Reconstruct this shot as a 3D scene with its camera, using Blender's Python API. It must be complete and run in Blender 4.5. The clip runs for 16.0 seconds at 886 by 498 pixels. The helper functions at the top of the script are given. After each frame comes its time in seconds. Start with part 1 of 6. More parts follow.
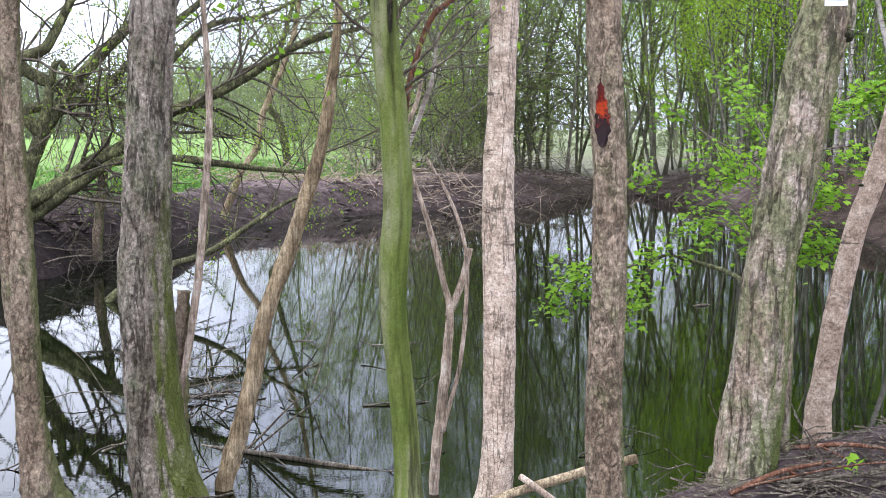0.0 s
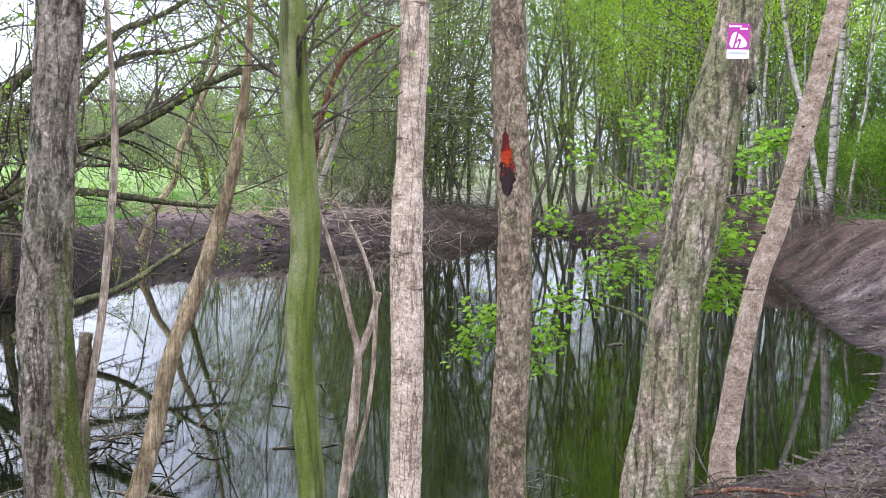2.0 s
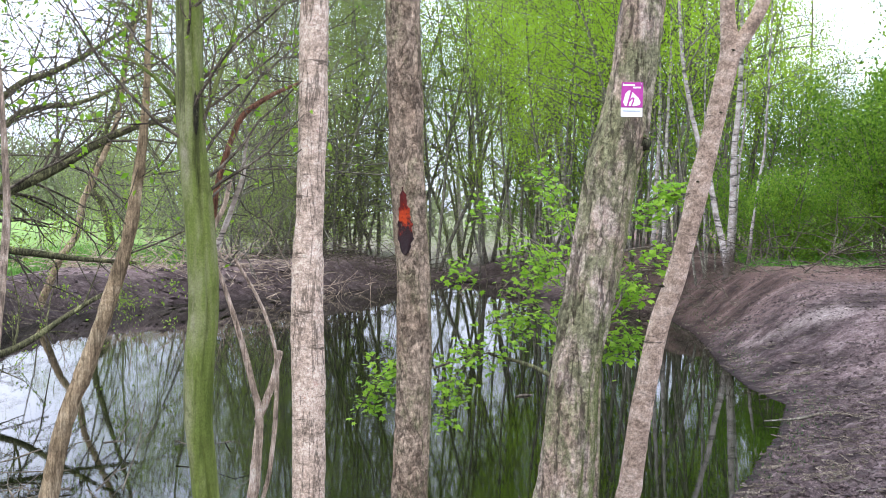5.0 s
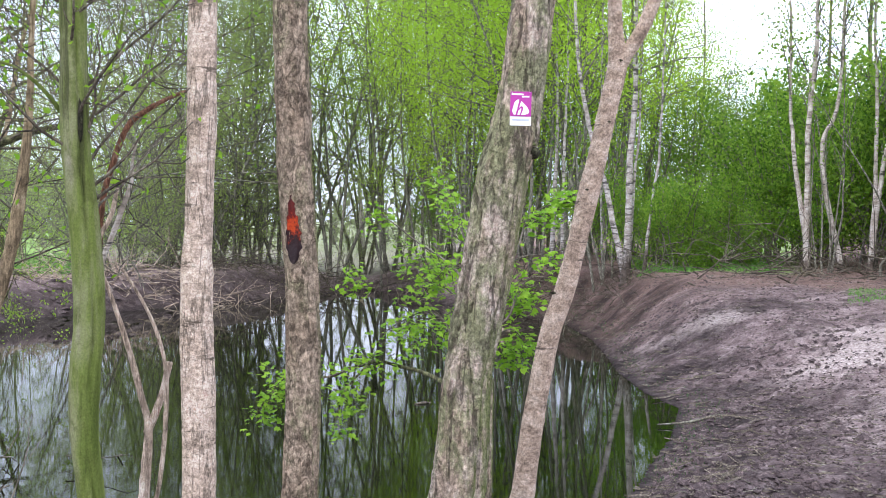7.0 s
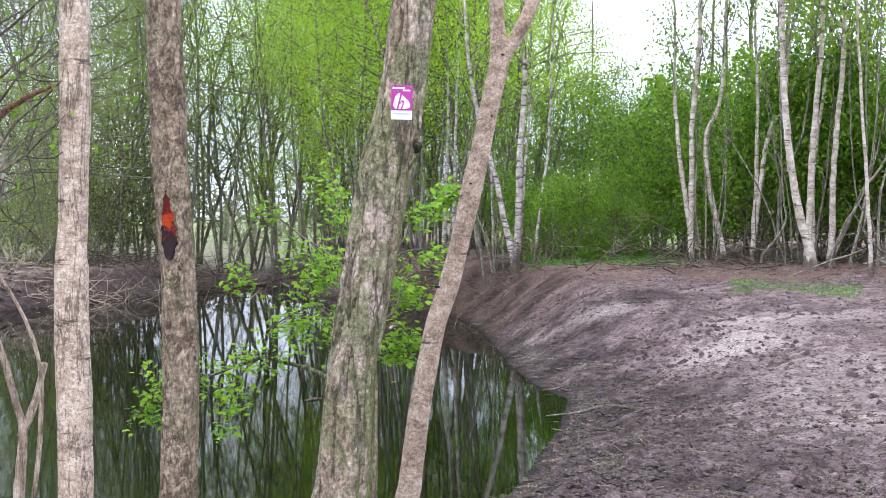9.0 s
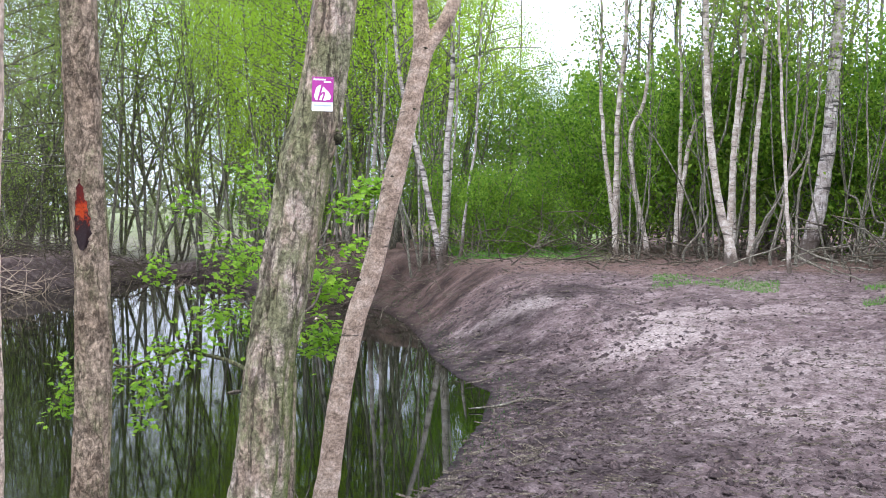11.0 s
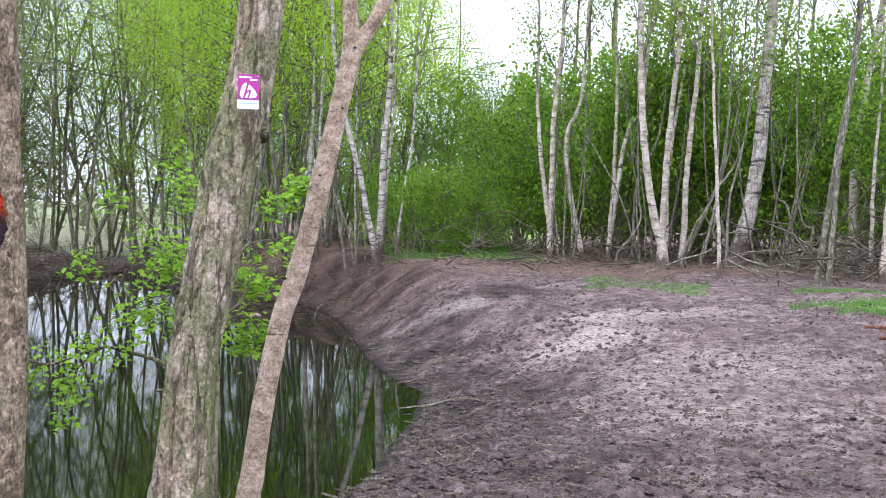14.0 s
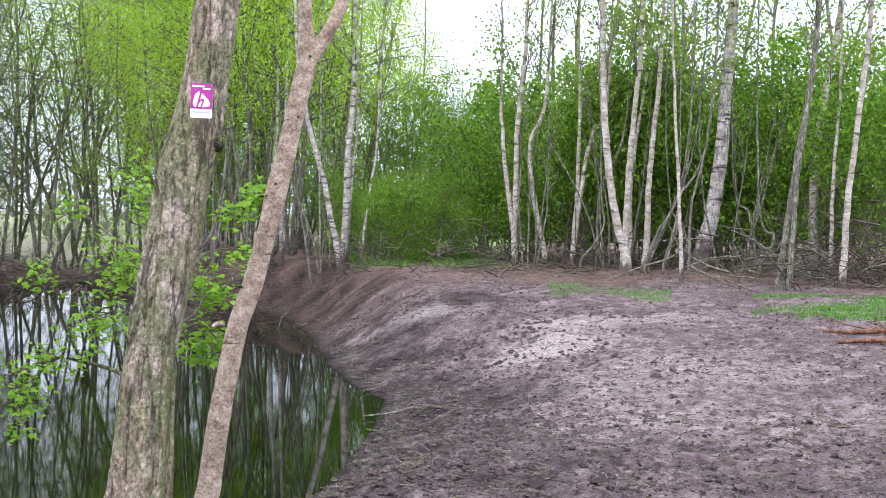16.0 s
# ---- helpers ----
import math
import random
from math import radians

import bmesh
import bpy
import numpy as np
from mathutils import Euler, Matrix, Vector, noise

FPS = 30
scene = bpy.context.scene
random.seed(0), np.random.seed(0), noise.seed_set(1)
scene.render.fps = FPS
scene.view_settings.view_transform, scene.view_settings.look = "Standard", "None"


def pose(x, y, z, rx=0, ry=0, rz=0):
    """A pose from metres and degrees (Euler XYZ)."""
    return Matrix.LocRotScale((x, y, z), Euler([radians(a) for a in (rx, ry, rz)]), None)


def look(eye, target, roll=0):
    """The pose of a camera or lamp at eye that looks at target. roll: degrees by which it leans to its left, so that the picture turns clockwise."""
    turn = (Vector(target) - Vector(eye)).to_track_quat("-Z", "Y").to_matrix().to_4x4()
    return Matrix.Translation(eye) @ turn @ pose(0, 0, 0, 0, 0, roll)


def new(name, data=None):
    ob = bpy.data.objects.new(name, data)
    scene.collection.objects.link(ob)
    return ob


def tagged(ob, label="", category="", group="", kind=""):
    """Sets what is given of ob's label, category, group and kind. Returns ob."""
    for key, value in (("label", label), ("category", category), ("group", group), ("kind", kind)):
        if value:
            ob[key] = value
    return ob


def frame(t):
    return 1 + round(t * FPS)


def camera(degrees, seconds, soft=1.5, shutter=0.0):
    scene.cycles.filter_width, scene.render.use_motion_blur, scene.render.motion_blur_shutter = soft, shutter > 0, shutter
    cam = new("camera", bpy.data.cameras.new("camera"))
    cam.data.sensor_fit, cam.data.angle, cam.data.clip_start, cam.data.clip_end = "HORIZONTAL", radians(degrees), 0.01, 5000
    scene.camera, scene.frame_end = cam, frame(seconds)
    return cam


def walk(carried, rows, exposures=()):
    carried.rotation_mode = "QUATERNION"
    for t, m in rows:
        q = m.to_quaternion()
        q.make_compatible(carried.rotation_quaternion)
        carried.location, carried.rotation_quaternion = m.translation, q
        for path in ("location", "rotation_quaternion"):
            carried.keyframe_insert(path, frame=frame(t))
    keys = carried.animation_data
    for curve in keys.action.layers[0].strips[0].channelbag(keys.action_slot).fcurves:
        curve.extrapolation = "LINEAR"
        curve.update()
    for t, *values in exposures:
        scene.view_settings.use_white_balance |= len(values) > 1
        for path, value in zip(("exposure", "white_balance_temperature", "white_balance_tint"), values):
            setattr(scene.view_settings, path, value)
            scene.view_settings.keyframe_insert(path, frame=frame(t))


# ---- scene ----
cam = camera(41.00, 16.0, soft=0.7)
PATH = [
    (0.0, pose(0.0000, 0.0001, 1.6000, 84.251, 0.283, -0.028)),
    (0.5, pose(0.0133, 0.0025, 1.6088, 84.501, 0.264, -0.185)),
    (1.0, pose(0.0298, 0.0042, 1.6211, 84.839, -0.079, -1.112)),
    (1.5, pose(0.0438, 0.0111, 1.6315, 85.236, -0.394, -2.510)),
    (2.0, pose(0.0557, 0.0189, 1.6415, 85.863, -0.503, -3.708)),
    (2.5, pose(0.0653, 0.0281, 1.6488, 86.325, -0.624, -4.492)),
    (3.0, pose(0.0709, 0.0358, 1.6554, 86.898, -0.522, -5.198)),
    (3.5, pose(0.0731, 0.0399, 1.6614, 87.411, -0.332, -5.772)),
    (6.0, pose(0.1166, 0.0185, 1.6734, 88.519, -0.052, -10.020)),
    (6.5, pose(0.1251, 0.0169, 1.6735, 88.632, -0.011, -11.231)),
    (7.0, pose(0.1384, 0.0188, 1.6718, 88.646, 0.114, -12.686)),
    (7.5, pose(0.1501, 0.0225, 1.6724, 88.602, 0.134, -14.084)),
    (8.0, pose(0.1636, 0.0222, 1.6731, 88.580, 0.151, -15.331)),
    (8.5, pose(0.1757, 0.0242, 1.6720, 88.500, 0.377, -16.598)),
    (9.0, pose(0.1842, 0.0246, 1.6716, 88.349, 0.479, -17.797)),
    (9.5, pose(0.1916, 0.0211, 1.6706, 88.156, 0.481, -18.866)),
    (12.0, pose(0.2250, 0.0094, 1.6723, 88.014, -0.783, -22.366)),
    (12.5, pose(0.2310, 0.0067, 1.6724, 87.987, -0.980, -22.870)),
    (13.0, pose(0.2331, -0.0013, 1.6719, 88.006, -1.074, -23.372)),
    (13.5, pose(0.2395, -0.0094, 1.6744, 87.992, -1.138, -23.802)),
    (14.0, pose(0.2528, -0.0171, 1.6766, 87.994, -0.998, -24.177)),
    (14.5, pose(0.2607, -0.0267, 1.6758, 88.046, -0.961, -24.569)),
    (15.0, pose(0.2663, -0.0365, 1.6758, 88.156, -0.748, -24.942)),
    (15.5, pose(0.2780, -0.0471, 1.6770, 88.285, -0.743, -25.308)),
    (16.0, pose(0.2891, -0.0566, 1.6785, 88.380, -0.728, -25.734)),
]
walk(cam, PATH)

# ---------- world, sun ----------
SUN_EL, SUN_AZ = 66.0, 215.0
world = bpy.data.worlds.new("sky_world")
scene.world = world
world.use_nodes = True
wn, wl_ = world.node_tree.nodes, world.node_tree.links
wn.clear()
sky = wn.new("ShaderNodeTexSky")
sky.sky_type, sky.sun_disc = "NISHITA", False
sky.sun_elevation, sky.sun_rotation = radians(SUN_EL), radians(SUN_AZ)
sky.air_density, sky.dust_density, sky.ozone_density = 1.0, 3.0, 1.0
w_scale = wn.new("ShaderNodeVectorMath")
w_scale.operation = "SCALE"
w_scale.inputs["Scale"].default_value = 0.10
w_cloud = wn.new("ShaderNodeTexNoise")
w_cloud.inputs["Scale"].default_value, w_cloud.inputs["Detail"].default_value = 3.0, 6.0
w_coord = wn.new("ShaderNodeTexCoord")
w_ramp = wn.new("ShaderNodeValToRGB")
w_ramp.color_ramp.elements[0].position, w_ramp.color_ramp.elements[0].color = 0.35, (1.72, 1.91, 2.60, 1)
w_ramp.color_ramp.elements[1].position, w_ramp.color_ramp.elements[1].color = 0.65, (2.66, 2.83, 3.48, 1)
w_mix = wn.new("ShaderNodeMix")
w_mix.data_type = "RGBA"
w_mix.inputs["Factor"].default_value = 0.85
w_bg, w_out = wn.new("ShaderNodeBackground"), wn.new("ShaderNodeOutputWorld")
wl_.new(sky.outputs["Color"], w_scale.inputs[0])
wl_.new(w_coord.outputs["Generated"], w_cloud.inputs["Vector"])
wl_.new(w_cloud.outputs["Fac"], w_ramp.inputs["Fac"])
wl_.new(w_scale.outputs["Vector"], w_mix.inputs["A"])
# overcast: pale at the horizon, brighter overhead
w_sep, w_up, w_mul = wn.new("ShaderNodeSeparateXYZ"), wn.new("ShaderNodeValToRGB"), wn.new("ShaderNodeVectorMath")
while len(w_up.color_ramp.elements) < 5:
    w_up.color_ramp.elements.new(0.5)
for e, (p, g) in zip(w_up.color_ramp.elements, ((0.0, 0.55), (0.06, 0.78), (0.13, 1.20), (0.26, 1.50), (0.60, 1.45))):
    e.position, e.color = p, (g, g, g * 0.985, 1)
w_mul.operation = "MULTIPLY"
wl_.new(w_coord.outputs["Generated"], w_sep.inputs[0])
wl_.new(w_sep.outputs["Z"], w_up.inputs["Fac"])
wl_.new(w_ramp.outputs["Color"], w_mul.inputs[0])
wl_.new(w_up.outputs["Color"], w_mul.inputs[1])
wl_.new(w_mul.outputs["Vector"], w_mix.inputs["B"])
wl_.new(w_mix.outputs["Result"], w_bg.inputs["Color"])
wl_.new(w_bg.outputs["Background"], w_out.inputs["Surface"])
w_bg.inputs["Strength"].default_value = 1.0

sun = new("sun", bpy.data.lights.new("sun", "SUN"))
sun.data.energy, sun.data.angle, sun.data.color = 1.5, radians(14), (1.0, 0.93, 0.82)
_az, _el = radians(SUN_AZ), radians(SUN_EL)
sun.matrix_world = look((0, 0, 30), (-30 * math.sin(_az) * math.cos(_el), -30 * math.cos(_az) * math.cos(_el), 30 - 30 * math.sin(_el)))
scene.view_settings.exposure = -0.20


# ---------- materials ----------
def material(name):
    m = bpy.data.materials.new(name)
    m.use_nodes = True
    nt = m.node_tree
    return m, nt, nt.nodes["Principled BSDF"]


def node(nt, kind, **values):
    n = nt.nodes.new(kind)
    for key, value in values.items():
        n.inputs[key.replace("_", " ")].default_value = value
    return n


def coords(nt, scale=(1, 1, 1)):
    tc, mp = nt.nodes.new("ShaderNodeTexCoord"), nt.nodes.new("ShaderNodeMapping")
    mp.inputs["Scale"].default_value = scale
    nt.links.new(tc.outputs["Object"], mp.inputs["Vector"])
    return mp.outputs["Vector"]


def noise_tex(nt, vec, scale, detail=6.0, rough=0.6, distort=0.0):
    n = node(nt, "ShaderNodeTexNoise", Scale=scale, Detail=detail, Roughness=rough, Distortion=distort)
    nt.links.new(vec, n.inputs["Vector"])
    return n.outputs["Fac"]


def ramp(nt, fac, *stops):
    n = nt.nodes.new("ShaderNodeValToRGB")
    els = n.color_ramp.elements
    while len(els) < len(stops):
        els.new(0.5)
    for e, (p, c) in zip(els, stops):
        e.position, e.color = p, (*c, 1) if len(c) == 3 else c
    nt.links.new(fac, n.inputs["Fac"])
    return n.outputs["Color"]


def grey(v):
    return (v, v, v)


def mix(nt, fac, a, b, how="MIX"):
    n = nt.nodes.new("ShaderNodeMix")
    n.data_type, n.blend_type = "RGBA", how
    for key, v in (("Factor", fac), ("A", a), ("B", b)):
        if isinstance(v, (int, float)):
            n.inputs[key].default_value = v
        elif isinstance(v, tuple):
            n.inputs[key].default_value = (*v, 1)
        else:
            nt.links.new(v, n.inputs[key])
    return n.outputs["Result"]


def bump(nt, bsdf, height, strength=0.5, distance=0.01):
    n = node(nt, "ShaderNodeBump", Strength=strength, Distance=distance)
    nt.links.new(height, n.inputs["Height"])
    nt.links.new(n.outputs["Normal"], bsdf.inputs["Normal"])


def ridge(nt, vec, scale, width):
    """Winding narrow lines: 1 on the line, 0 away from it."""
    n = noise_tex(nt, vec, scale, 5, 0.6, 0.6)
    a = nt.nodes.new("ShaderNodeMath")
    a.operation = "SUBTRACT"
    nt.links.new(n, a.inputs[0])
    a.inputs[1].default_value = 0.5
    b = nt.nodes.new("ShaderNodeMath")
    b.operation = "ABSOLUTE"
    nt.links.new(a.outputs[0], b.inputs[0])
    return ramp(nt, b.outputs[0], (0.0, grey(1)), (width * 0.4, grey(0.9)), (width, grey(0)))


def bark(name, dark, mid, light, moss=0.0, moss_col=(0.10, 0.14, 0.03), lichen=0.0, fissure=1.0, size=1.0, crack=0.8, stretch=0.30):
    """Fissured bark: flaky plates with dark cracks, blotches, lichen crust and moss."""
    m, nt, b = material(name)
    v, vs = coords(nt), coords(nt, (1, 1, stretch))
    big = noise_tex(nt, v, 8.0 / size, 6, 0.7)
    fine = noise_tex(nt, v, 150.0 / size, 5, 0.75)
    flake = noise_tex(nt, vs, 60.0 / size, 6, 0.7, 0.4)
    col = ramp(nt, big, (0.36, tuple(0.55 * c for c in mid)), (0.50, mid), (0.62, light))
    col = mix(nt, 0.85, col, ramp(nt, flake, (0.34, grey(0.10)), (0.50, grey(0.50)), (0.66, grey(0.88))), "OVERLAY")
    deep = ridge(nt, vs, 20.0 / size, 0.030)
    thin = ridge(nt, coords(nt, (1, 1, 0.55)), 48.0 / size, 0.040)
    col = mix(nt, ramp(nt, thin, (0.0, grey(0)), (1.0, grey(0.7 * crack))), col, dark)
    col = mix(nt, ramp(nt, deep, (0.0, grey(0)), (1.0, grey(crack))), col, dark)
    if lichen:
        col = mix(nt, ramp(nt, noise_tex(nt, v, 34.0 / size, 7, 0.8), (0.60 - 0.10 * lichen, grey(0)), (0.64 - 0.10 * lichen, grey(0.8))), col, (0.40, 0.40, 0.34))
        col = mix(nt, ramp(nt, noise_tex(nt, coords(nt, (1, 1, 0.6)), 15.0 / size, 7, 0.75), (0.56, grey(0)), (0.62, grey(0.75))), col, dark)
    if moss:
        n2 = noise_tex(nt, coords(nt, (1, 1, 0.5)), 6.0 / size, 7, 0.8)
        col = mix(nt, ramp(nt, n2, (0.64 - 0.2 * moss, grey(0)), (0.74 - 0.2 * moss, grey(0.85))), col, mix(nt, ramp(nt, fine, (0.35, grey(0)), (0.65, grey(1))), tuple(0.6 * c for c in moss_col), tuple(1.8 * c for c in moss_col)))
    col = mix(nt, 0.6, col, ramp(nt, fine, (0.30, grey(0.15)), (0.70, grey(0.85))), "OVERLAY")
    nt.links.new(col, b.inputs["Base Color"])
    b.inputs["Roughness"].default_value = 0.92
    b.inputs["Specular IOR Level"].default_value = 0.15
    h = mix(nt, 0.35, mix(nt, 0.5, ramp(nt, mix(nt, 0.5, deep, thin), (0.0, grey(1)), (0.6, grey(0))), flake), fine)
    bump(nt, b, h, 1.0 * fissure, 0.016 * size)
    return m


def plate_bark(name, plate, inner, dark, cells, tall, crack=0.8, wide=0.10, lichen_col=(0.20, 0.22, 0.12), lichen=0.4, moss_way=None, moss_col=(0.13, 0.17, 0.03), moss_top=9.0, relief=1.0):
    """Old bark: long broken furrows between scaly ridges, pale flaked patches, lichen film, moss on one side and the foot."""
    m, nt, b = material(name)
    v = coords(nt)
    furrow = ridge(nt, coords(nt, (1, 1, tall * 0.42)), cells * 0.55, 0.55 * wide)
    cross = ridge(nt, coords(nt, (1, 1, 1.25)), cells * 1.1, 0.45 * wide)
    broken = ramp(nt, noise_tex(nt, coords(nt, (1, 1, 0.5)), 16.0, 6, 0.75), (0.38, grey(0)), (0.56, grey(1)))
    grain = noise_tex(nt, coords(nt, (1, 1, 0.75)), 70.0, 8, 0.75)
    crust, fine = noise_tex(nt, v, 48.0, 8, 0.75), noise_tex(nt, v, 210.0, 4, 0.75)
    patch = noise_tex(nt, coords(nt, (1, 1, 0.42)), 5.5, 8, 0.72)
    film = noise_tex(nt, coords(nt, (1, 1, 0.55)), 6.5, 10, 0.78)
    col = mix(nt, ramp(nt, patch, (0.44, grey(0)), (0.55, grey(1))), inner, plate)
    col = mix(nt, ramp(nt, film, (0.63 - 0.22 * lichen, grey(0)), (0.74 - 0.22 * lichen, grey(0.85))), col, lichen_col)
    col = mix(nt, 0.75, col, ramp(nt, grain, (0.34, grey(0.16)), (0.50, grey(0.5)), (0.66, grey(0.84))), "OVERLAY")
    col = mix(nt, 0.55, col, ramp(nt, crust, (0.36, grey(0.15)), (0.64, grey(0.85))), "OVERLAY")
    col = mix(nt, mix(nt, 1.0, ramp(nt, cross, (0.0, grey(0)), (1.0, grey(0.55 * crack))), broken, "MULTIPLY"), col, dark)
    deep = mix(nt, 1.0, furrow, ramp(nt, broken, (0.0, grey(0.05)), (1.0, grey(1))), "MULTIPLY")
    col = mix(nt, ramp(nt, deep, (0.0, grey(0)), (1.0, grey(crack))), col, dark)
    if moss_way:
        geo, dot, sep = nt.nodes.new("ShaderNodeNewGeometry"), nt.nodes.new("ShaderNodeVectorMath"), nt.nodes.new("ShaderNodeSeparateXYZ")
        dot.operation = "DOT_PRODUCT"
        nt.links.new(geo.outputs["Normal"], dot.inputs[0])
        dot.inputs[1].default_value = tuple(0.5 * c for c in moss_way)
        nt.links.new(v, sep.inputs[0])
        low = nt.nodes.new("ShaderNodeMath")
        low.operation = "MULTIPLY_ADD"
        low.inputs[1].default_value = -0.5 / moss_top
        nt.links.new(sep.outputs["Z"], low.inputs[0])
        nt.links.new(dot.outputs["Value"], low.inputs[2])
        both = nt.nodes.new("ShaderNodeMath")
        both.operation = "MULTIPLY_ADD"
        both.inputs[1].default_value = 0.7
        nt.links.new(noise_tex(nt, coords(nt, (1, 1, 0.45)), 13.0, 9, 0.8), both.inputs[0])
        nt.links.new(low.outputs[0], both.inputs[2])
        pile = mix(nt, ramp(nt, fine, (0.38, grey(0)), (0.62, grey(1))), tuple(0.45 * c for c in moss_col), tuple(1.25 * c for c in moss_col))
        col = mix(nt, ramp(nt, both.outputs[0], (0.55, grey(0)), (0.74, grey(0.85))), col, pile)
    col = mix(nt, 0.45, col, ramp(nt, fine, (0.32, grey(0.15)), (0.68, grey(0.85))), "OVERLAY")
    nt.links.new(col, b.inputs["Base Color"])
    b.inputs["Roughness"].default_value = 0.92
    b.inputs["Specular IOR Level"].default_value = 0.15
    h = mix(nt, 0.5, ramp(nt, mix(nt, 0.3, deep, cross), (0.0, grey(1)), (0.8, grey(0))), mix(nt, 0.4, grain, crust))
    bump(nt, b, h, relief, 0.016)
    return m


def birch_bark(name, base=(0.52, 0.48, 0.43), tint=(0.34, 0.25, 0.20), dark=(0.05, 0.045, 0.04), size=1.0, dark_share=0.5, cracks=0.0, foot=0.0):
    """Pale papery bark with sideways dashes, dark collars and, lower down, upright cracks."""
    m, nt, b = material(name)
    v = coords(nt)
    dash = noise_tex(nt, coords(nt, (1, 1, 6.0)), 20.0 / size, 5, 0.65)
    collar = noise_tex(nt, coords(nt, (0.3, 0.3, 1.6)), 7.0 / size, 6, 0.75)
    fine = noise_tex(nt, v, 120.0 / size, 5, 0.75)
    col = ramp(nt, noise_tex(nt, coords(nt, (1, 1, 1.6)), 11.0 / size, 6, 0.7), (0.36, tuple(0.6 * c for c in tint)), (0.47, tint), (0.60, base))
    col = mix(nt, ramp(nt, dash, (0.56, grey(0)), (0.63, grey(0.4))), col, tuple(0.5 * c for c in tint))
    if cracks:
        up = ridge(nt, coords(nt, (1, 1, 0.12)), 13.0 / size, 0.020)
        col = mix(nt, mix(nt, 1.0, ramp(nt, up, (0.0, grey(0)), (1.0, grey(cracks))), ramp(nt, noise_tex(nt, coords(nt, (1, 1, 0.8)), 30.0, 6, 0.8), (0.32, grey(0)), (0.46, grey(1))), "MULTIPLY"), col, tuple(0.9 * c for c in dark))
        side = ridge(nt, coords(nt, (1, 1, 1.3)), 34.0 / size, 0.030)
        col = mix(nt, ramp(nt, side, (0.0, grey(0)), (1.0, grey(0.3 * cracks))), col, tuple(1.4 * c for c in dark))
    if size < 1.1:
        crust = noise_tex(nt, v, 80.0, 8, 0.8)
        col = mix(nt, 0.7, col, ramp(nt, crust, (0.36, grey(0.12)), (0.64, grey(0.86))), "OVERLAY")
    col = mix(nt, ramp(nt, collar, (0.62 - 0.10 * dark_share, grey(0)), (0.67 - 0.10 * dark_share, grey(0.9))), col, dark)
    if foot:  # old corky bark round the foot
        sep, low = nt.nodes.new("ShaderNodeSeparateXYZ"), nt.nodes.new("ShaderNodeMath")
        nt.links.new(v, sep.inputs[0])
        low.operation = "MULTIPLY_ADD"
        nt.links.new(noise_tex(nt, coords(nt, (1, 1, 0.6)), 14.0, 7, 0.8), low.inputs[0])
        low.inputs[1].default_value = 1.6 * foot
        nt.links.new(sep.outputs["Z"], low.inputs[2])
        span = nt.nodes.new("ShaderNodeMapRange")
        span.inputs["From Min"].default_value, span.inputs["From Max"].default_value = 0.6 * foot, 1.9 * foot
        nt.links.new(low.outputs[0], span.inputs["Value"])
        col = mix(nt, ramp(nt, span.outputs[0], (0.35, grey(0.9)), (0.55, grey(0))), col, (0.075, 0.055, 0.042))
    col = mix(nt, 0.6, col, ramp(nt, fine, (0.3, grey(0.2)), (0.7, grey(0.85))), "OVERLAY")
    nt.links.new(col, b.inputs["Base Color"])
    b.inputs["Roughness"].default_value = 0.8
    b.inputs["Specular IOR Level"].default_value = 0.25
    bump(nt, b, mix(nt, 0.5, dash, fine), 0.7, 0.008 * size)
    return m


def algae_bark():
    """Smooth bark under an olive-green film, worn grey in long streaks and scarred."""
    m, nt, b = material("bark_green_algae")
    v = coords(nt)
    col = ramp(nt, noise_tex(nt, coords(nt, (1, 1, 0.16)), 10.0, 6, 0.65), (0.36, (0.075, 0.105, 0.018)), (0.48, (0.14, 0.18, 0.04)), (0.60, (0.215, 0.23, 0.105)), (0.70, (0.27, 0.26, 0.17)))
    col = mix(nt, ramp(nt, noise_tex(nt, coords(nt, (1, 1, 0.6)), 16.0, 8, 0.75), (0.50, grey(0)), (0.62, grey(0.7))), col, (0.085, 0.105, 0.022))
    col = mix(nt, ramp(nt, noise_tex(nt, coords(nt, (1, 1, 0.07)), 15.0, 5, 0.65), (0.55, grey(0)), (0.63, grey(0.8))), col, (0.045, 0.05, 0.018))
    scar = ridge(nt, coords(nt, (1, 1, 2.2)), 7.0, 0.012)
    col = mix(nt, ramp(nt, scar, (0.0, grey(0)), (1.0, grey(0.15))), col, (0.04, 0.042, 0.018))
    col = mix(nt, 0.5, col, ramp(nt, noise_tex(nt, v, 150.0, 6, 0.75), (0.3, grey(0.2)), (0.7, grey(0.82))), "OVERLAY")
    nt.links.new(col, b.inputs["Base Color"])
    b.inputs["Roughness"].default_value = 0.85
    b.inputs["Specular IOR Level"].default_value = 0.2
    bump(nt, b, mix(nt, 0.4, noise_tex(nt, coords(nt, (1, 1, 0.4)), 45.0, 7, 0.75), noise_tex(nt, v, 12.0, 5, 0.6)), 0.9, 0.014)
    return m


